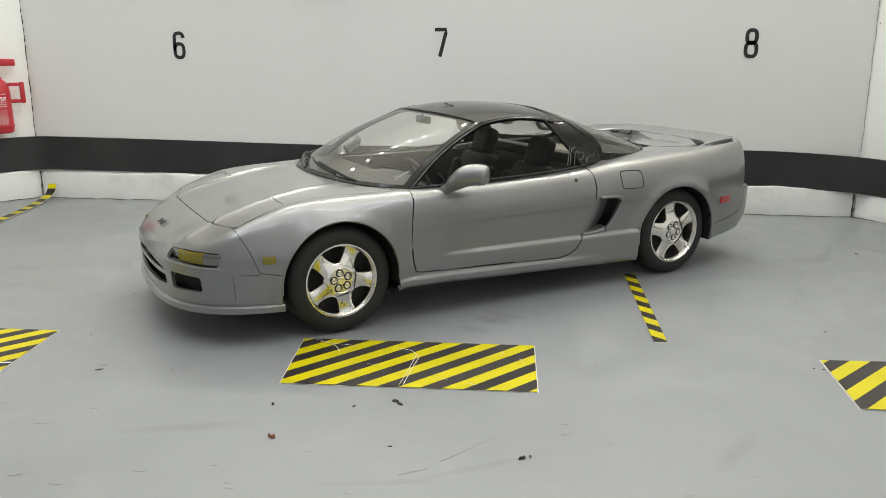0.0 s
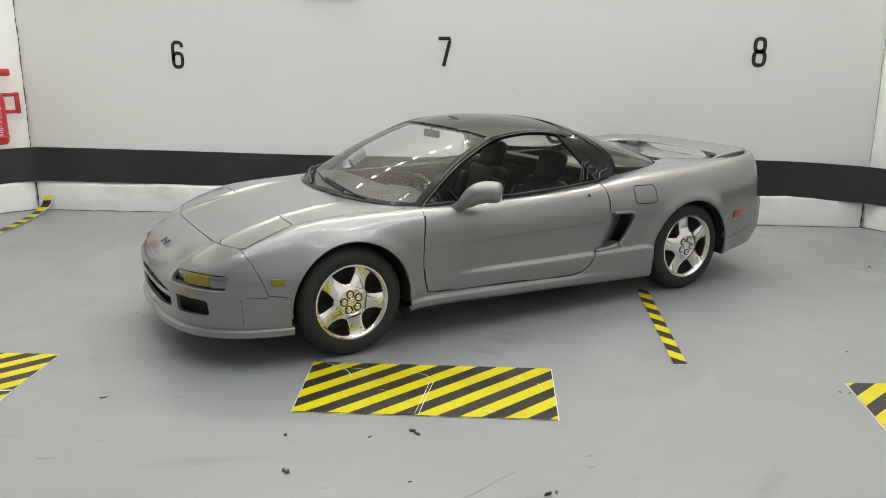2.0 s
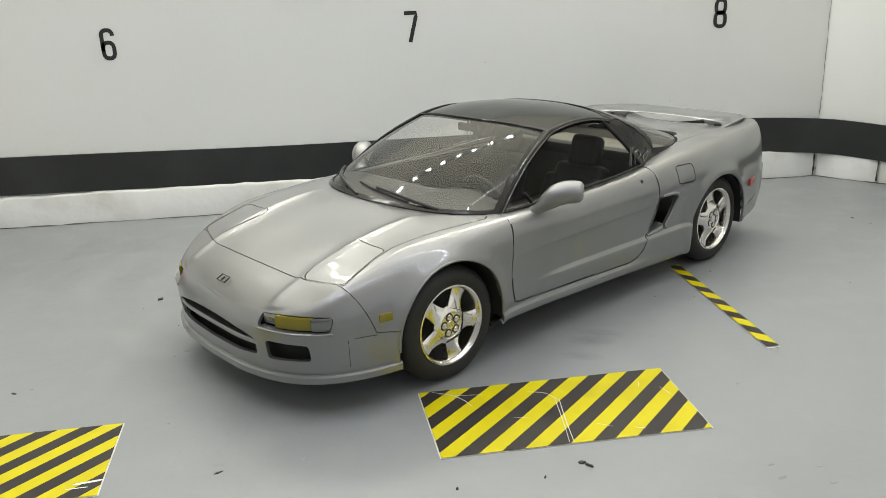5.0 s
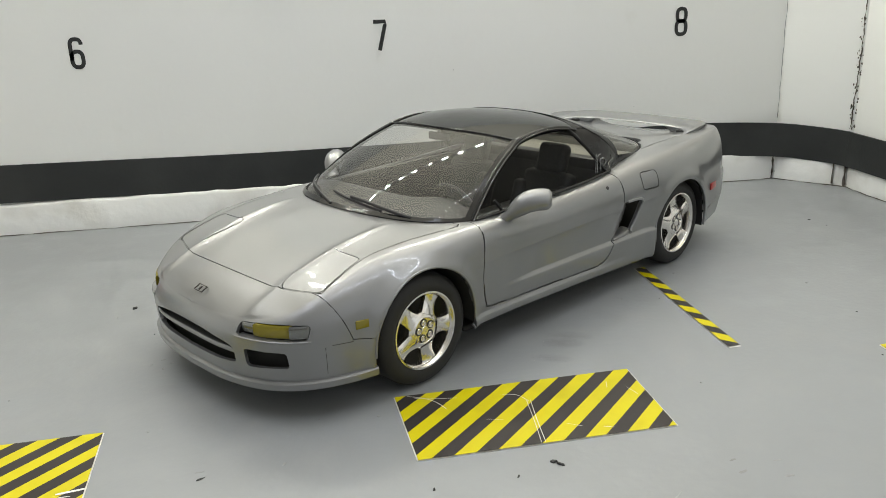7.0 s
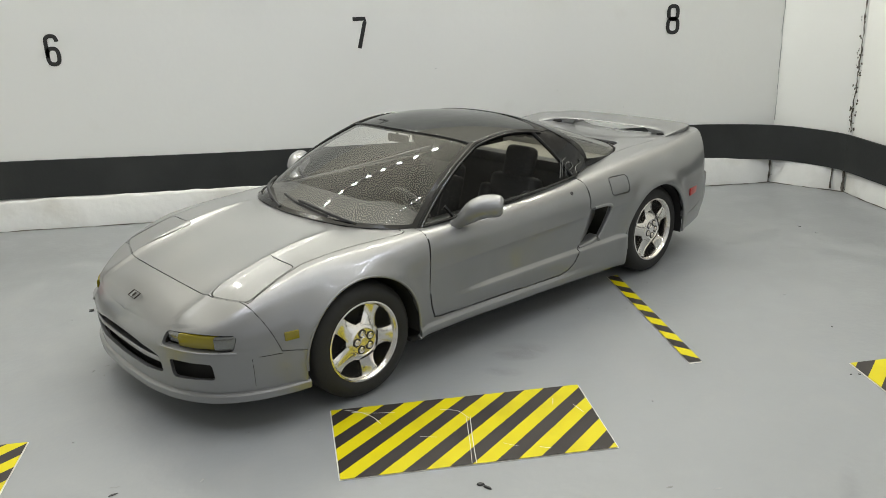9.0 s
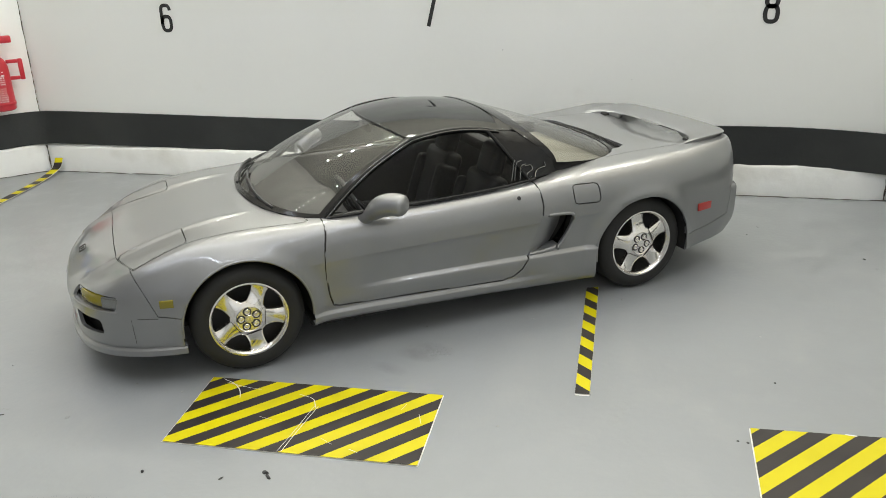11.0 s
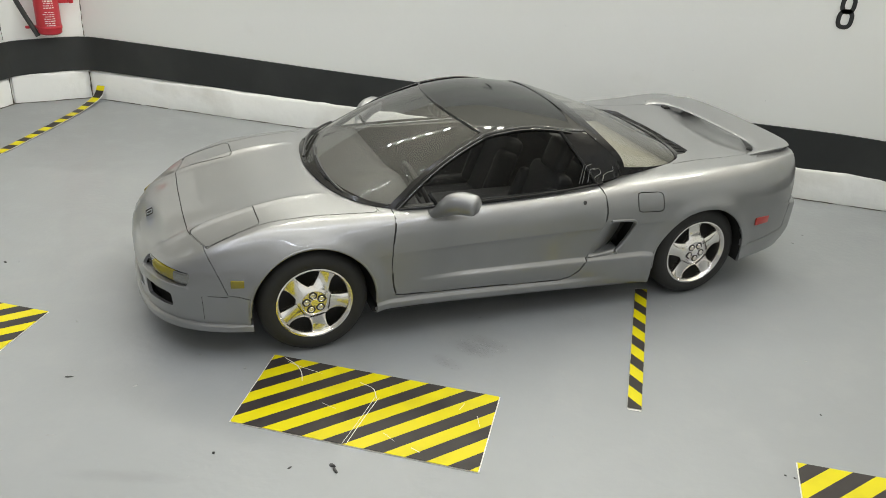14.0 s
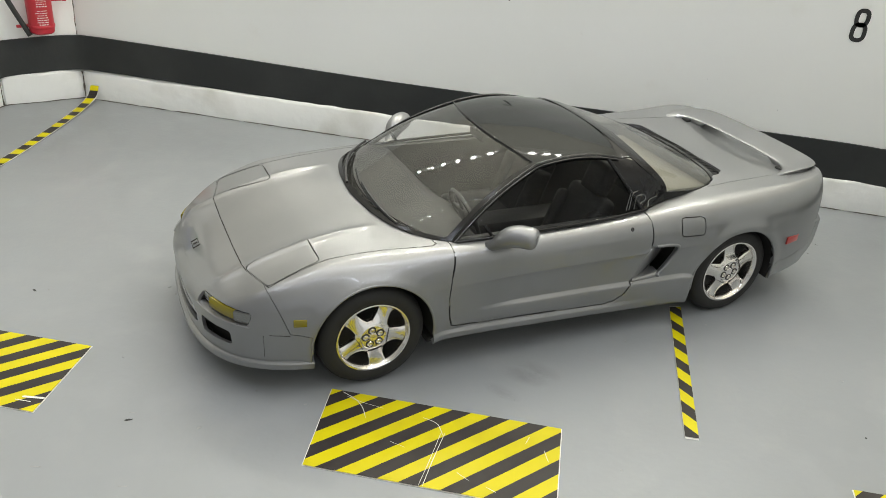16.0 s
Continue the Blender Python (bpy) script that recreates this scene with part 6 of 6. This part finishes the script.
def seat(y):
    hold = new("seat")
    hold.parent = car
    hold["label"] = "black bucket seat with a headrest"
    bm = bmesh.new()
    add_box(bm, -0.28, 0.28, y - 0.23, y + 0.23, 0.24, 0.36, 0.05, 3)
    for s in (-1, 1):
        add_box(bm, -0.26, 0.24, y + s * 0.205 - 0.04, y + s * 0.205 + 0.04, 0.26, 0.42, 0.035, 3)
    bmesh.ops.recalc_face_normals(bm, faces=bm.faces)
    part("cushion", bm, SEAT, hold, "", 50)
    bm = bmesh.new()
    RM = Matrix.Translation((-0.235, y, 0.335)) @ Matrix.Rotation(radians(-19), 4, "Y")
    add_box(bm, -0.09, 0.05, -0.20, 0.20, -0.02, 0.49, 0.05, 3, RM)
    for s in (-1, 1):
        add_box(bm, -0.06, 0.10, s * 0.185 - 0.045, s * 0.185 + 0.045, 0.02, 0.40, 0.04, 3, RM)
    bmesh.ops.recalc_face_normals(bm, faces=bm.faces)
    part("backrest", bm, SEAT, hold, "", 50)
    bm = bmesh.new()
    add_box(bm, -0.065, 0.04, -0.115, 0.115, 0.465, 0.68, 0.04, 3, RM)
    bmesh.ops.recalc_face_normals(bm, faces=bm.faces)
    part("headrest", bm, SEAT, hold, "", 50)


seat(0.36), seat(-0.36)
for sgn in (-1, 1):  # catches that hang under the back of the roof
    bm = bmesh.new()
    y = 0.25 * sgn
    add_box(bm, -0.56, -0.47, y - 0.03, y + 0.03, 1.095, 1.115, 0.006, 1)
    add_tube(bm, smooth_path([(-0.49, y - 0.02, 1.10), (-0.50, y - 0.02, 1.06), (-0.535, y - 0.015, 1.025), (-0.57, y, 1.02), (-0.60, y + 0.015, 1.035)], 12), 0.016, 8)
    add_tube(bm, smooth_path([(-0.54, y + 0.02, 1.10), (-0.575, y + 0.02, 1.06), (-0.60, y + 0.015, 1.035)], 8), 0.010, 8)
    car_part("roof_catch", bm, SHELF, "pale plastic catch under the roof", 50)
bm = bmesh.new()
add_box(bm, 0.28, 0.31, -0.09, 0.09, 1.075, 1.125, 0.01, 2)
add_tube(bm, [(0.30, 0, 1.12), (0.30, 0, 1.15)], 0.008, 6)
car_part("inner_mirror", bm, DARK, "black inner mirror", 40)

# wheels


WHEEL_TURN = (29, 62)


def wheel(ax, side, r, rim):
    hub = new("wheel")
    hub.parent = car
    hub["label"] = "chrome five-spoke wheel with a black tyre"
    hub.matrix_basis = Matrix.Translation((ax * S, side * HUB * S, r * S)) @ Matrix.Rotation(radians(-90 * side), 4, "X") @ Matrix.Rotation(radians(WHEEL_TURN[0] if ax > 0 else WHEEL_TURN[1]), 4, "Z")
    I = Matrix.Identity(4)
    bm = bmesh.new()
    add_lathe(bm, [(rim * 0.97, 0.008), (rim * 1.03, 0.016), (rim + 0.028, 0.022), (r - 0.038, 0.016), (r - 0.016, 0.002), (r - 0.004, -0.018), (r, -0.040), (r, -0.165), (r - 0.006, -0.19), (r - 0.03, -0.205), (rim * 1.0, -0.205), (rim * 0.95, -0.18), (rim * 0.95, -0.02)], 56, I, True)
    part("tyre", bm, RUBBER, hub, "black rubber tyre", 35)
    bm = bmesh.new()
    add_lathe(bm, [(rim * 1.0, 0.006), (rim * 0.985, 0.016), (rim * 0.945, 0.017), (rim * 0.925, 0.010), (rim * 0.905, 0.006), (rim * 0.885, -0.008), (rim * 0.872, -0.05), (rim * 0.86, -0.15), (rim * 0.93, -0.16), (rim * 0.965, -0.03)], 56, I, True)
    part("rim", bm, CHROME, hub, "chrome rim", 35)
    # a dark plate gives the shade between the spokes
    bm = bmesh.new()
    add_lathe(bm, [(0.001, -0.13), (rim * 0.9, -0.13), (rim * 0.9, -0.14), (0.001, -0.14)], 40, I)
    part("spoke_backing", bm, DARK, hub, "dark plate for the shaded depth behind the spokes", 35)
    # one piece of spokes: a disc whose five openings leave five broad spokes
    for k in range(5):
        a = 2 * math.pi * k / 5
        bm = bmesh.new()
        rows = []
        for t in np.linspace(0, 1, 9):
            rr = rim * (0.40 + 0.53 * t)
            half_w = rim * (0.190 + 0.10 * t ** 6 + 0.05 * (1 - t) ** 4)
            h = 0.004 - 0.013 * math.sin(math.pi * t * 0.9) - 0.003 * t
            rows.append([(rr, -half_w, h - 0.035), (rr, -half_w * 0.96, h - 0.006), (rr, -half_w * 0.80, h), (rr, 0, h + 0.003), (rr, half_w * 0.80, h), (rr, half_w * 0.96, h - 0.006), (rr, half_w, h - 0.035)])
        vs = grid(bm, rows)
        bmesh.ops.transform(bm, matrix=Matrix.Rotation(a, 4, "Z"), verts=bm.verts)
        bmesh.ops.recalc_face_normals(bm, faces=bm.faces)
        part("spoke", bm, CHROME, hub, "", 40)
    bm = bmesh.new()
    add_lathe(bm, [(0.001, 0.010), (rim * 0.10, 0.010), (rim * 0.12, 0.006), (rim * 0.315, 0.006), (rim * 0.335, 0.010), (rim * 0.365, 0.005), (rim * 0.44, 0.001), (rim * 0.475, -0.006), (rim * 0.485, -0.035), (0.001, -0.03)], 40, I)
    part("hub_cap", bm, CHROME, hub, "chrome hub", 35)
    first = None
    for k in range(5):
        a = 2 * math.pi * (k + 0.5) / 5
        m = Matrix.Translation((rim * 0.205 * math.cos(a), rim * 0.205 * math.sin(a), 0.005))
        bm = bmesh.new()
        add_lathe(bm, [(0.0165, 0.0), (0.0165, 0.005), (0.0140, 0.008), (0.0115, 0.007), (0.0105, 0.002), (0.0070, 0.002), (0.0060, 0.006), (0.001, 0.007)], 12, m)
        part("lug_nut", bm, CHROME, hub, "", 35)
        bm = bmesh.new()
        add_lathe(bm, [(0.0165, 0.0), (0.0240, 0.0), (0.0240, 0.0024), (0.0165, 0.0024)], 12, m, True)
        part("lug_ring", bm, UNDER, hub, "dark ring round a wheel nut", 35)


for side in (1, -1):
    wheel(AXLE, side, 0.311, 0.217)
    wheel(-AXLE, side, 0.312, 0.225)
